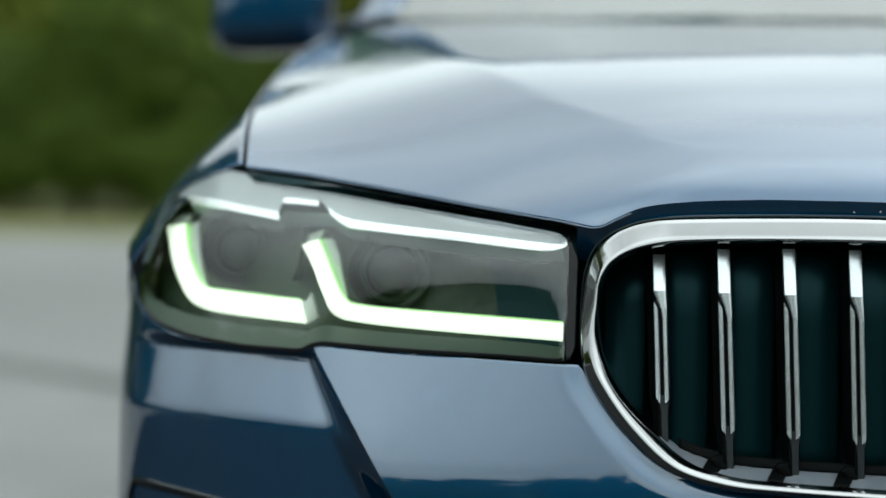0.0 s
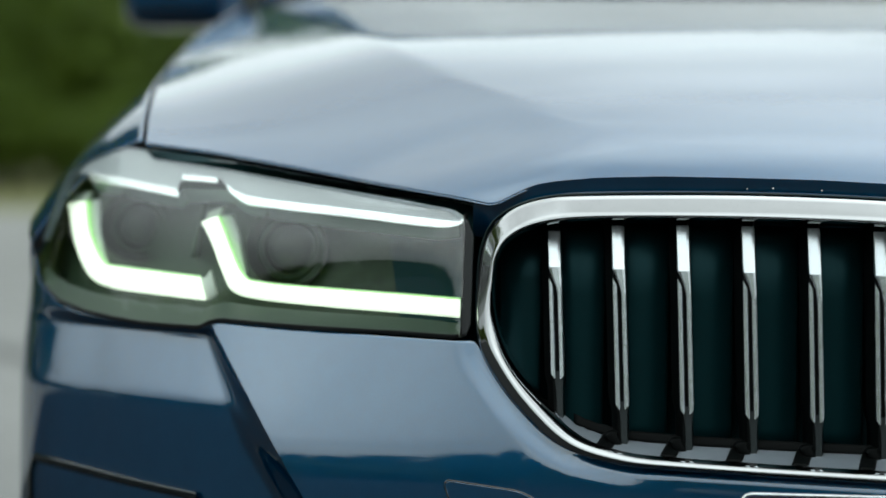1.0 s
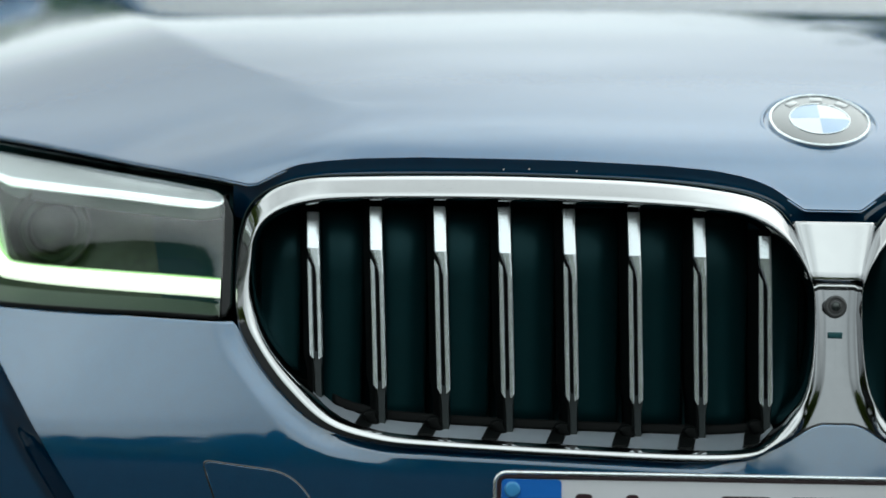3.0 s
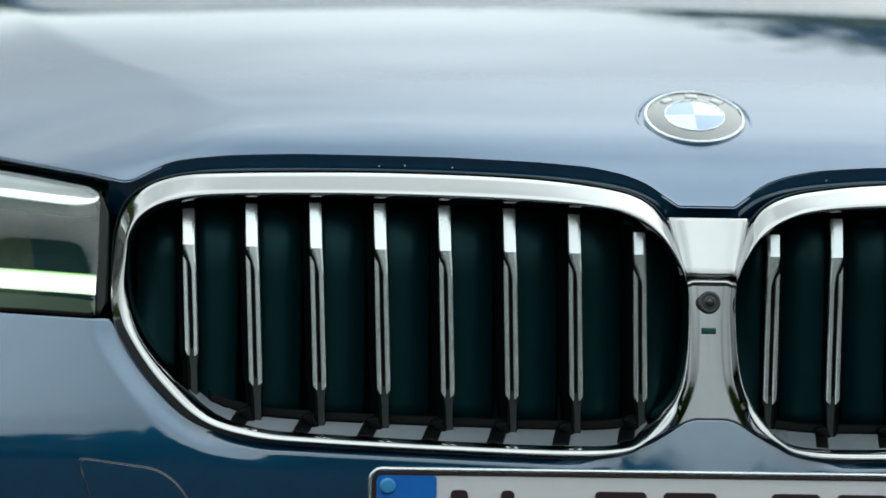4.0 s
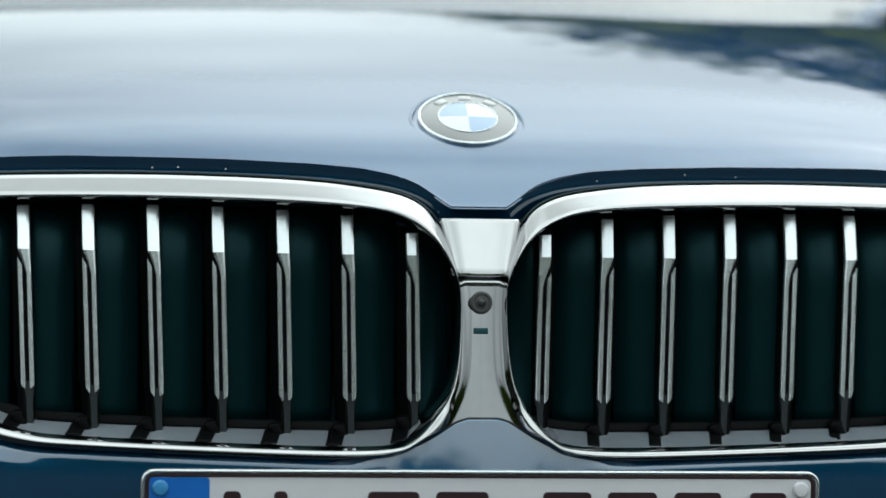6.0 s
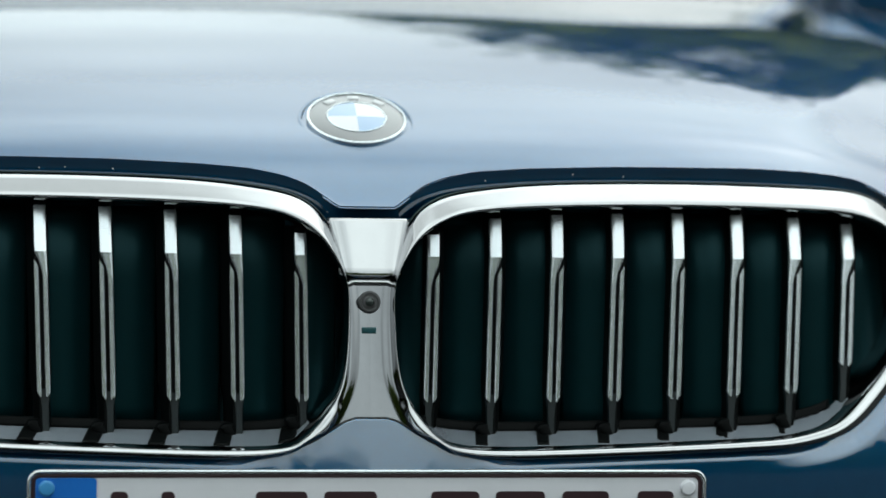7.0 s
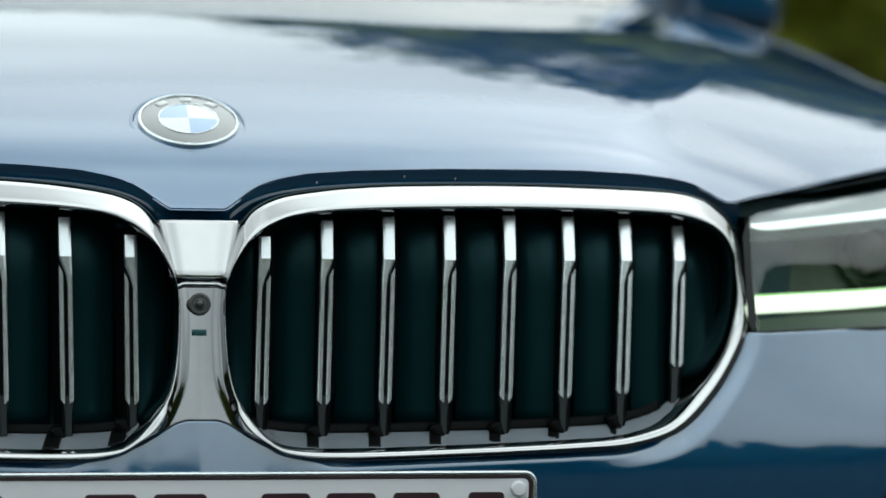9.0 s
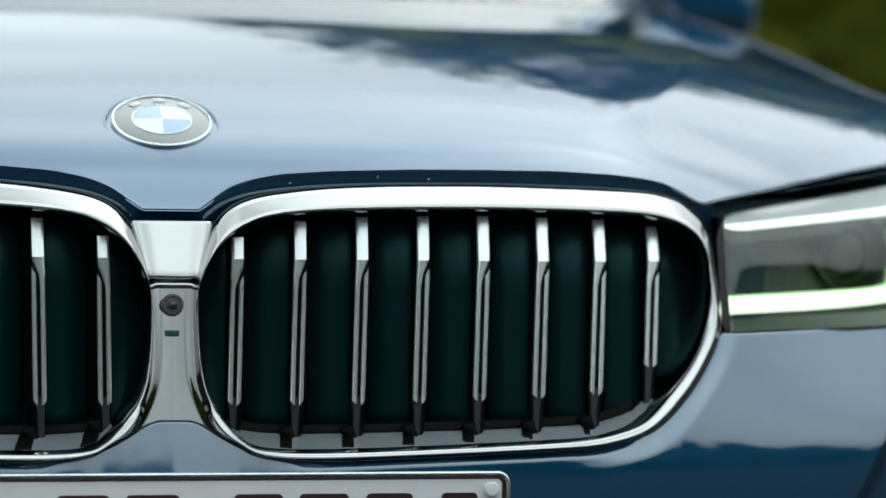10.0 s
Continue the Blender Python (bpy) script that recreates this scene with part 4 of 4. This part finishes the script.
    bm = grid(lambda d, v: (side * (0.4765 + 0.001 * d), lamp_y(0.48, lamp_low(0.48) + (lamp_top(0.48) - lamp_low(0.48)) * v) - 0.004 + 0.062 * d, lamp_low(0.48) + (lamp_top(0.48) - lamp_low(0.48)) * v), steps((0, 1, 6)), steps((0, 1, 12)))
    thick(part("end_wall", bm, RUBBER, lamp, "black inner end wall", 60), 0.001)

    # dark sill inside the foot of the lens, its green painting in the lamp's haze
    sill = line([0.478, 0.50, 0.66, 0.70, 0.72, 0.80, 0.85, 0.880], [0.009, 0.0105, 0.0125, 0.0145, 0.016, 0.016, 0.015, 0.010])
    bm = grid(lambda x, v: (side * x, lamp_y(x, lamp_low(x) + sill(x) * v) + 0.004 + 0.022 * v, lamp_low(x) + 0.001 + sill(x) * v), steps((0.478, 0.880, 100)), steps((0, 1, 6)))
    part("sill", bm, SILL, lamp, "grey-green sill at the foot of the lens", 60)

    # pale rim along the upper and outer edge of the lens
    edge = [(x, lamp_top(x)) for x in steps((0.478, 0.886, 84))]

    def rim_point(k, t):
        p, c = Vector(edge[int(k)]), Vector((0.79, 0.665))
        q = p + (c - p).normalized() * 0.008 * t
        q.y = p.y - 0.005 * t if p.x < 0.79 else q.y
        return (side * q.x, lamp_y(q.x, q.y) + 0.003 + 0.014 * t, q.y)

    part("rim", grid(rim_point, range(len(edge)), steps((0, 1, 5))), VISOR, lamp, "blue-grey satin rim", 60)

    def guide(outer, inner, y_off, depth, name, mat, label, parent, tilt=0.0):
        """A bar of light between an outer and an inner edge, bent as they are."""
        n = 40
        def along(pts, t):
            k = t * (len(pts) - 1)
            i = min(int(k), len(pts) - 2)
            p = [Vector(pts[max(0, min(len(pts) - 1, i + d))]) for d in (-1, 0, 1, 2)]
            f = k - i
            return 0.5 * (2 * p[1] + (p[2] - p[0]) * f + (2 * p[0] - 5 * p[1] + 4 * p[2] - p[3]) * f * f + (3 * p[1] - p[0] - 3 * p[2] + p[3]) * f**3)
        bm = bmesh.new()
        rings = []
        for i in range(n + 1):
            o, q = along(outer, i / n), along(inner, i / n)
            ring = []
            for a, d in ((0, depth), (0, 0.002), (0.12, 0), (0.88, 0), (1, 0.002), (1, depth)):
                p = o + (q - o) * a
                ring.append(bm.verts.new((side * p.x, lamp_y(p.x, p.y) + y_off + (0.014 if y_off > 0.03 else 0.0) * smooth(0.60, 0.475, p.x) + d + tilt * (1 - a), p.y)))
            rings.append(ring)
        for a, b in zip(rings, rings[1:]):
            for k in range(6):
                bm.faces.new((a[k], a[(k + 1) % 6], b[(k + 1) % 6], b[k]))
        bm.faces.new(rings[0]), bm.faces.new(rings[-1])
        return part(name, bm, mat, parent, label, 60)

    for outer, inner in (
        ([(0.863, 0.691), (0.851, 0.659), (0.836, 0.636), (0.821, 0.6235), (0.796, 0.618), (0.75, 0.6155), (0.704, 0.6135)], [(0.840, 0.694), (0.835, 0.671), (0.825, 0.653), (0.811, 0.6385), (0.79, 0.636), (0.75, 0.634), (0.711, 0.632)]),
        ([(0.714, 0.680), (0.703, 0.664), (0.690, 0.639), (0.678, 0.6225), (0.651, 0.617), (0.57, 0.613), (0.481, 0.609)], [(0.699, 0.685), (0.691, 0.671), (0.682, 0.654), (0.670, 0.636), (0.651, 0.630), (0.57, 0.627), (0.481, 0.623)]),
    ):
        guide(outer, inner, 0.035, 0.012, "light_guide", DRL, "glowing white light guide", lamp)
        # thin greenish edge along the inner side of the guide
        rim_in = [Vector(q) + (Vector(q) - Vector(p)).normalized() * 0.0016 for p, q in zip(outer, inner)]
        guide(inner, rim_in, 0.0352, 0.010, "guide_edge", DRLEDGE, "thin greenish glowing edge", lamp)
        top_o, top_i = outer[0], inner[0]
        guide([(top_o[0] - 0.006, top_o[1] + 0.009), (top_o[0] - 0.003, top_o[1] + 0.001)], [(top_i[0] - 0.006, top_i[1] + 0.009), (top_i[0] - 0.003, top_i[1] + 0.001)], 0.040, 0.012, "end_cap", GUIDE, "frosted end of the light guide", lamp)
        # frosted wall beside the upright arm
        flank_o = [(p[0] + 0.001, p[1]) for p in inner[:4]]
        flank_i = [(p[0] - w, p[1] + 0.002) for p, w in zip(inner[:4], (0.014, 0.013, 0.009, 0.002))]
        guide(flank_o, flank_i, 0.044, 0.008, "side_wall", GUIDE, "frosted side of the light guide", lamp)
    # frosted bridge between the two guides
    guide([(0.704, 0.6140), (0.699, 0.6150), (0.694, 0.6190)], [(0.711, 0.6315), (0.706, 0.6330), (0.702, 0.6390)], 0.038, 0.010, "guide_bridge", GUIDE, "frosted bridge between the light guides", lamp)
    # silver trim bar over the chambers, stepped at its middle
    guide([(0.835, 0.7215), (0.80, 0.718), (0.77, 0.714), (0.735, 0.7095)], [(0.83, 0.7132), (0.80, 0.7095), (0.77, 0.7055), (0.733, 0.7005)], 0.008, 0.02, "trim_bar", TRIMLIGHT, "bright silver trim bar", lamp, 0.001)
    guide([(0.731, 0.722), (0.714, 0.7212), (0.696, 0.7200)], [(0.731, 0.7155), (0.714, 0.715), (0.696, 0.714)], 0.006, 0.03, "trim_step", TRIMLIGHT, "", lamp, 0.001)
    guide([(0.688, 0.7145), (0.676, 0.7078), (0.654, 0.7035), (0.57, 0.6965), (0.50, 0.6903), (0.476, 0.6912)], [(0.684, 0.7068), (0.672, 0.699), (0.654, 0.6948), (0.57, 0.688), (0.50, 0.682), (0.480, 0.6855)], 0.008, 0.02, "trim_bar", TRIMLIGHT, "bright silver trim bar", lamp, 0.001)
    for x, z, r in ((0.783, 0.673, 0.021), (0.632, 0.660, 0.023)):
        m = Matrix.Translation((side * x, lamp_y(x, z) + 0.075, z)) @ Matrix.Rotation(radians(90), 4, "X")
        part("projector", disc(bmesh.new(), [(r * 1.25, -0.01), (r * 1.25, 0.012), (r * 1.12, 0.016), (r, 0.012), (r * 0.98, 0.006)], m, 36), HOUSING, lamp, "round projector unit")
        shroud = [(r * 1.22, 0.004), (r * 1.3, 0.010), (r * 1.42, 0.020), (r * 1.5, 0.028)]
        part("shroud", disc(bmesh.new(), shroud, m, 36), REFLECTOR, lamp, "dark shroud")
        part("optic", disc(bmesh.new(), [(r * 0.98, 0.004), (r * 0.85, 0.012), (r * 0.6, 0.019), (r * 0.3, 0.022), (0, 0.0225)], m, 36), OPTIC, lamp, "dark glass optic")
    # wall between the chambers
    bm = grid(lambda v, d: (side * (0.722 - 0.006 * v), lamp_y(0.72, 0.65 + 0.05 * v) + 0.045 + 0.035 * d, 0.648 + 0.05 * v), steps((0, 1, 6)), steps((0, 1, 4)))
    thick(part("divider", bm, HOUSING, lamp), 0.003)

# ---- cabin, flanks and tail ----
def flank_point(y, v, side):
    belt = line([1.55, 2.2, 3.2, 4.1, 4.85], [0.955, 0.97, 0.99, 1.01, 1.0])(y)
    xs = line([1.55, 2.5, 3.9, 4.5, 4.85], [0.936, 0.94, 0.935, 0.90, 0.80])(y)
    arch = 0.34 + math.sqrt(max(0.0, 0.37**2 - (y - 3.85) ** 2)) if abs(y - 3.85) < 0.37 else 0.0
    low = max(0.22, arch)
    knots = [(xs - 0.075, belt), (xs - 0.025, belt - 0.06), (xs, belt - 0.17), (xs, 0.62), (xs - 0.012, 0.45), (xs - 0.03, 0.22)]
    x = line(range(6), [k[0] for k in knots])(v * 5)
    z = line(range(6), [k[1] for k in knots])(v * 5)
    return (side * x, y, max(z, low))


for side in (-1, 1):
    thick(part("flank", grid(lambda y, v: flank_point(y, v, side), steps((1.6, 4.85, 80)), steps((0, 1, 30))), PAINT, car, "dark blue flank"), 0.003)
belt_x = lambda y: line([1.5, 2.5, 3.9, 4.85], [0.86, 0.865, 0.855, 0.72])(y)
roof_h = spline([1.47, 2.28, 2.9, 3.5, 4.2, 4.85], [0.961, 1.36, 1.44, 1.44, 1.12, 1.02])
roof_w = line([1.47, 2.28, 3.3, 4.2, 4.85], [0.84, 0.60, 0.60, 0.70, 0.72])


def sweep(u, y):
    """The windscreen's foot curves back towards the pillars."""
    return 0.17 * u * u * max(0.0, 1 - (y - 1.47) / 0.8)


def top_skin(u, y):
    return (u * roof_w(y), y + sweep(u, y), roof_h(y) + 0.035 * (1 - u * u) * min(1, max(0, (y - 1.47) / 0.6)))


part("windscreen", grid(lambda u, y: top_skin(u * 0.93, y), steps((-1, 1, 40)), steps((1.47, 2.26, 24))), SCREEN, car, "raked windscreen mirroring the sky", 60)
for side in (-1, 1):
    bm = grid(lambda y, t: (side * (roof_w(y) * (0.93 + 0.07 * t) + 0.004 * t), y + 0.01 * t + sweep(1, y), top_skin(0.93 + 0.07 * t, y)[2] + 0.004 - 0.016 * t * t), steps((1.44, 2.3, 24)), steps((0, 1, 8)))
    thick(part("pillar", bm, PAINT, car, "dark blue windscreen pillar", 60), 0.006)
    bm = grid(lambda y, t: (side * (belt_x(y) * (1 - t) + (roof_w(y) + 0.02) * t), y, (line([1.55, 4.2], [0.955, 1.01])(y)) * (1 - t) + (roof_h(y) - 0.02) * t), steps((1.75, 4.1, 40)), steps((0, 1, 8)))
    part("side_window", bm, GLASS, car, "dark side windows", 60)
thick(part("roof", grid(top_skin, steps((-1, 1, 30)), steps((2.26, 3.4, 20))), PAINT, car, "dark blue roof", 60), 0.004)
part("rear_window", grid(lambda u, y: top_skin(u, y), steps((-1, 1, 30)), steps((3.4, 4.15, 16))), GLASS, car, "dark rear window", 60)
thick(part("boot_lid", grid(lambda u, y: (u * line([4.15, 4.85], [0.86, 0.74])(y), y, 1.03 + 0.02 * (1 - u * u)), steps((-1, 1, 20)), steps((4.15, 4.85, 10))), PAINT, car, "", 60), 0.004)
thick(part("rear_panel", grid(lambda u, z: (u * 0.80, 4.85 - 0.06 * u * u + 0.03 * math.sin(z * 3), z), steps((-1, 1, 20)), steps((0.25, 1.03, 12))), PAINT, car, "", 60), 0.004)
bm = box(bmesh.new(), (-0.82, 1.58, 0.22), (0.82, 4.75, 0.90), 0.03)
part("cabin_tub", bm, CABIN, car, "dark cabin interior")
bm = grid(lambda u, t: (u * 0.84, REAR_Y - 0.06 * u * u - 0.02 + (0.13 + 0.22 * u * u) * t, 0.901 + 0.031 * (1 - u * u) + 0.014 * t), steps((-1, 1, 30)), steps((0, 1, 6)))
thick(part("cowl", bm, PAINT, car, "dark blue cowl panel below the windscreen"), 0.004)
for x0, x1, y0 in ((-0.70, 0.05, 1.50), (-0.1, 0.62, 1.53)):
    bm = tube(bmesh.new(), [(x0, y0 + 0.02, 0.946), ((x0 + x1) / 2, y0 + 0.005, 0.957), (x1, y0, 0.953)], [0.008, 0.009, 0.006])
    part("wiper", bm, BLACK, car, "black wiper arm")
bm = box(bmesh.new(), (-0.78, 0.45, 0.2), (0.78, 1.5, 0.55), 0.03)
part("underbody", bm, CABIN, car)

for side in (-1, 1):
    mirror = tagged(new("door_mirror"), "dark blue door mirror with a black foot")
    mirror.parent = car
    m = Matrix.Translation((side * 0.984, 1.87, 0.990))
    bm = bmesh.new()
    bmesh.ops.create_uvsphere(bm, u_segments=36, v_segments=24, radius=1)
    for v in bm.verts:
        c = v.co
        p = lambda q, e: math.copysign(abs(q) ** e, q)
        v.co = m @ Vector((p(c.x, 0.55) * 0.092, p(c.y, 0.6) * 0.075 + 0.02 * c.x * side, p(c.z, 0.55) * 0.068 - 0.008 * c.x * side))
    part("shell", bm, PAINT, mirror, "dark blue mirror shell", 60)
    bm = tube(bmesh.new(), [(side * 0.95, 1.87, 0.943), (side * 0.91, 1.87, 0.942), (side * 0.85, 1.86, 0.955)], [0.018, 0.02, 0.03], 12)
    part("foot", bm, GLOSS, mirror, "black mirror foot")
    bm = slab(bmesh.new(), side * 0.984 - 0.08, side * 0.984 + 0.08, 0.938, 1.052, 1.942, 1.948, 0.03)
    part("mirror_glass", bm, CHROME, mirror)

for y in (0.87, 3.85):
    for side in (-1, 1):
        m = Matrix.Translation((side * 0.80, y, 0.335)) @ Matrix.Rotation(radians(90) * side, 4, "Y")
        wheel = tagged(new("wheel"), "dark alloy road wheel")
        wheel.parent = car
        part("tyre", disc(bmesh.new(), [(0.23, -0.11), (0.30, -0.115), (0.327, -0.10), (0.335, -0.06), (0.335, 0.06), (0.327, 0.10), (0.30, 0.115), (0.235, 0.11)], m, 48), RUBBER, wheel)
        part("rim", disc(bmesh.new(), [(0.235, -0.10), (0.225, -0.02), (0.235, 0.108), (0.225, 0.104), (0.215, 0.06), (0.09, 0.05), (0.07, 0.08), (0, 0.085)], m, 48), SATIN, wheel)


# ---- trees ----
def tree(seed, height, spread, mat, label):
    rng = random.Random(seed)
    nr = np.random.RandomState(seed)
    t = thing("tree", label, "tree", "trees round the road")
    trunk_h = height * 0.30
    bm = tube(bmesh.new(), [(0, 0, -0.1), (0.05 * height * 0.1, 0, trunk_h * 0.6), (0.02, 0.05, trunk_h * 1.4), (0, 0, height * 0.75)], [height * 0.028, height * 0.021, height * 0.015, height * 0.004], 9)
    centres = []
    for k in range(9):
        a, z0 = k * 2.4 + rng.random(), trunk_h * (0.8 + 0.14 * k)
        r = spread * (0.5 + 0.4 * rng.random()) * (1 - 0.045 * k)
        tip = (r * math.cos(a), r * math.sin(a), z0 + r * (0.35 + 0.5 * rng.random()))
        tube(bm, [(0, 0, z0), (tip[0] * 0.5, tip[1] * 0.5, z0 + (tip[2] - z0) * 0.4), tip], [height * 0.010, height * 0.006, height * 0.002], 6)
        centres.append(tip)
    part("trunk", bm, BARK, t)
    for _ in range(26):
        a, h = rng.random() * math.tau, rng.random()
        r = spread * math.sqrt(rng.random()) * (1.0 - 0.65 * abs(h - 0.35))
        centres.append((r * math.cos(a), r * math.sin(a), height * (0.22 + 0.74 * h)))
    n = 150
    c = np.repeat(np.array(centres), n, 0)
    off = nr.normal(size=c.shape) * spread * 0.17
    p = c + off
    size = spread * 0.038 * (0.6 + nr.rand(len(p), 1))
    a = nr.normal(size=p.shape)
    a /= np.linalg.norm(a, axis=1, keepdims=True)
    b = np.cross(a, nr.normal(size=p.shape))
    b /= np.linalg.norm(b, axis=1, keepdims=True)
    v = np.stack([p - a * size * 1.6, p + b * size * 0.8, p + a * size * 1.6, p - b * size * 0.8], 1).reshape(-1, 3)
    v[:, 2] = np.maximum(v[:, 2], 0.15)
    me = bpy.data.meshes.new("crown")
    me.from_pydata(v.tolist(), [], [(i, i + 1, i + 2, i + 3) for i in range(0, len(v), 4)])
    crown = new("crown", me)
    me.materials.append(mat)
    crown.parent = t
    tagged(crown, kind="stuff")
    return t


kinds = [
    tree(1, 9.0, 3.2, LEAVES, "tall broadleaf tree with a dense dark green crown"),
    tree(2, 7.0, 3.0, LEAVES, "broadleaf tree with a dark green crown"),
    tree(3, 8.0, 3.6, LEAVES2, "broadleaf tree with a yellow-green crown"),
    tree(4, 5.0, 2.8, LEAVES, "low bushy tree with a green crown"),
    tree(5, 9.0, 3.3, LEAVES_SHADED, "tall tree with a dense crown, its green darkened for shade"),
]
rng = random.Random(7)
spots = []
for k in range(22):  # woods behind the car, beyond the road, on both sides of an open stretch
    spots.append((rng.choice((0, 2, 1, 3)), -52 + 2.2 * k + rng.uniform(-1, 1), 62 + rng.uniform(-3, 8), rng.uniform(1.1, 1.4)))
    spots.append((rng.choice((0, 0, 1, 0)), -52 + 2.2 * k + rng.uniform(-1, 1), 72 + rng.uniform(-2, 6), rng.uniform(1.65, 1.85)))
for k in range(20):
    spots.append((3, -52 + 2.2 * k + rng.uniform(-1, 1), 54 + rng.uniform(-3, 3), rng.uniform(0.6, 0.9)))
for k in range(11):  # closer trees on one flank, standing apart, with bushes below and woods behind
    spots.append((rng.choice((2, 2, 2)), 9 + 3.3 * k + rng.uniform(-0.8, 0.8), 22 + 1.6 * k + rng.uniform(-3, 3), rng.uniform(1.2, 1.45) * (1.14 if k == 0 else 1.02)))
    spots.append((2, 9 + 3.3 * k + rng.uniform(-1, 1), 24 + 1.6 * k + rng.uniform(-3, 3), rng.uniform(0.38, 0.55)))
for k in range(16):
    spots.append((rng.choice((2, 3, 1)), 12 + 1.8 * k + rng.uniform(-1, 1), 50 + rng.uniform(-3, 3), rng.uniform(1.0, 1.4)))
for k in range(34):  # unseen low bushes along the other flank, added for a dark edge in bumper reflections
    spots.append((3, -17 + rng.uniform(-0.5, 0.5), -18 + 1.0 * k + rng.uniform(-0.3, 0.3), rng.uniform(0.33, 0.37)))
for k in range(6):  # a few unseen trees off the car's flank, added to darken the wing's reflections
    spots.append((rng.choice((0, 1)), -14.5 + 0.9 * k + rng.uniform(-0.5, 0.5), 9 + 1.3 * k + rng.uniform(-0.6, 0.6), rng.uniform(0.95, 1.15)))
for k in range(50):  # unseen low bushes at the front hedge's foot, added to block a bright reflected streak
    spots.append((3, -50 + 2.0 * k + rng.uniform(-0.4, 0.4), -17.4 + rng.uniform(-0.4, 0.4), rng.uniform(0.27, 0.33)))
for k in range(40):  # a hedge along the far edge of the road
    spots.append((3, -46 + 1.05 * k + rng.uniform(-0.4, 0.4), 49 + rng.uniform(-0.6, 0.6), rng.uniform(0.3, 0.42)))
for k in range(46):  # and a hedge of trees in front of the car, mostly darkened to reflect dark
    spots.append((rng.choice((4, 4, 1)), -50 + 2.2 * k + rng.uniform(-1, 1), -19 + rng.uniform(-2, 2), rng.uniform(0.5, 0.62)))
    spots.append((3, -50 + 2.2 * k + rng.uniform(-1, 1), -22 + rng.uniform(-1, 1), rng.uniform(0.8, 0.95)))
spots += [(2, 6.6, 29.0, 1.3), (2, 3.4, 34.0, 1.22), (1, 1.2, 40.0, 1.3)]  # thin trees beside the open stretch
for k in range(34):  # unseen low bushes along the near flank, added to darken the bumper's reflections
    spots.append((3, 17 + rng.uniform(-0.5, 0.5), -18 + 1.0 * k + rng.uniform(-0.3, 0.3), rng.uniform(0.33, 0.37)))
first = set()
for kind, x, y, s in spots:
    m = Matrix.Translation((x, y, -0.03)) @ Matrix.Rotation(rng.random() * 6.28, 4, "Z")
    if kind in first:
        t = copy_thing(kinds[kind], m)
    else:
        first.add(kind)
        t = kinds[kind]
        t.matrix_basis = m
    t.scale = (s, s, s)
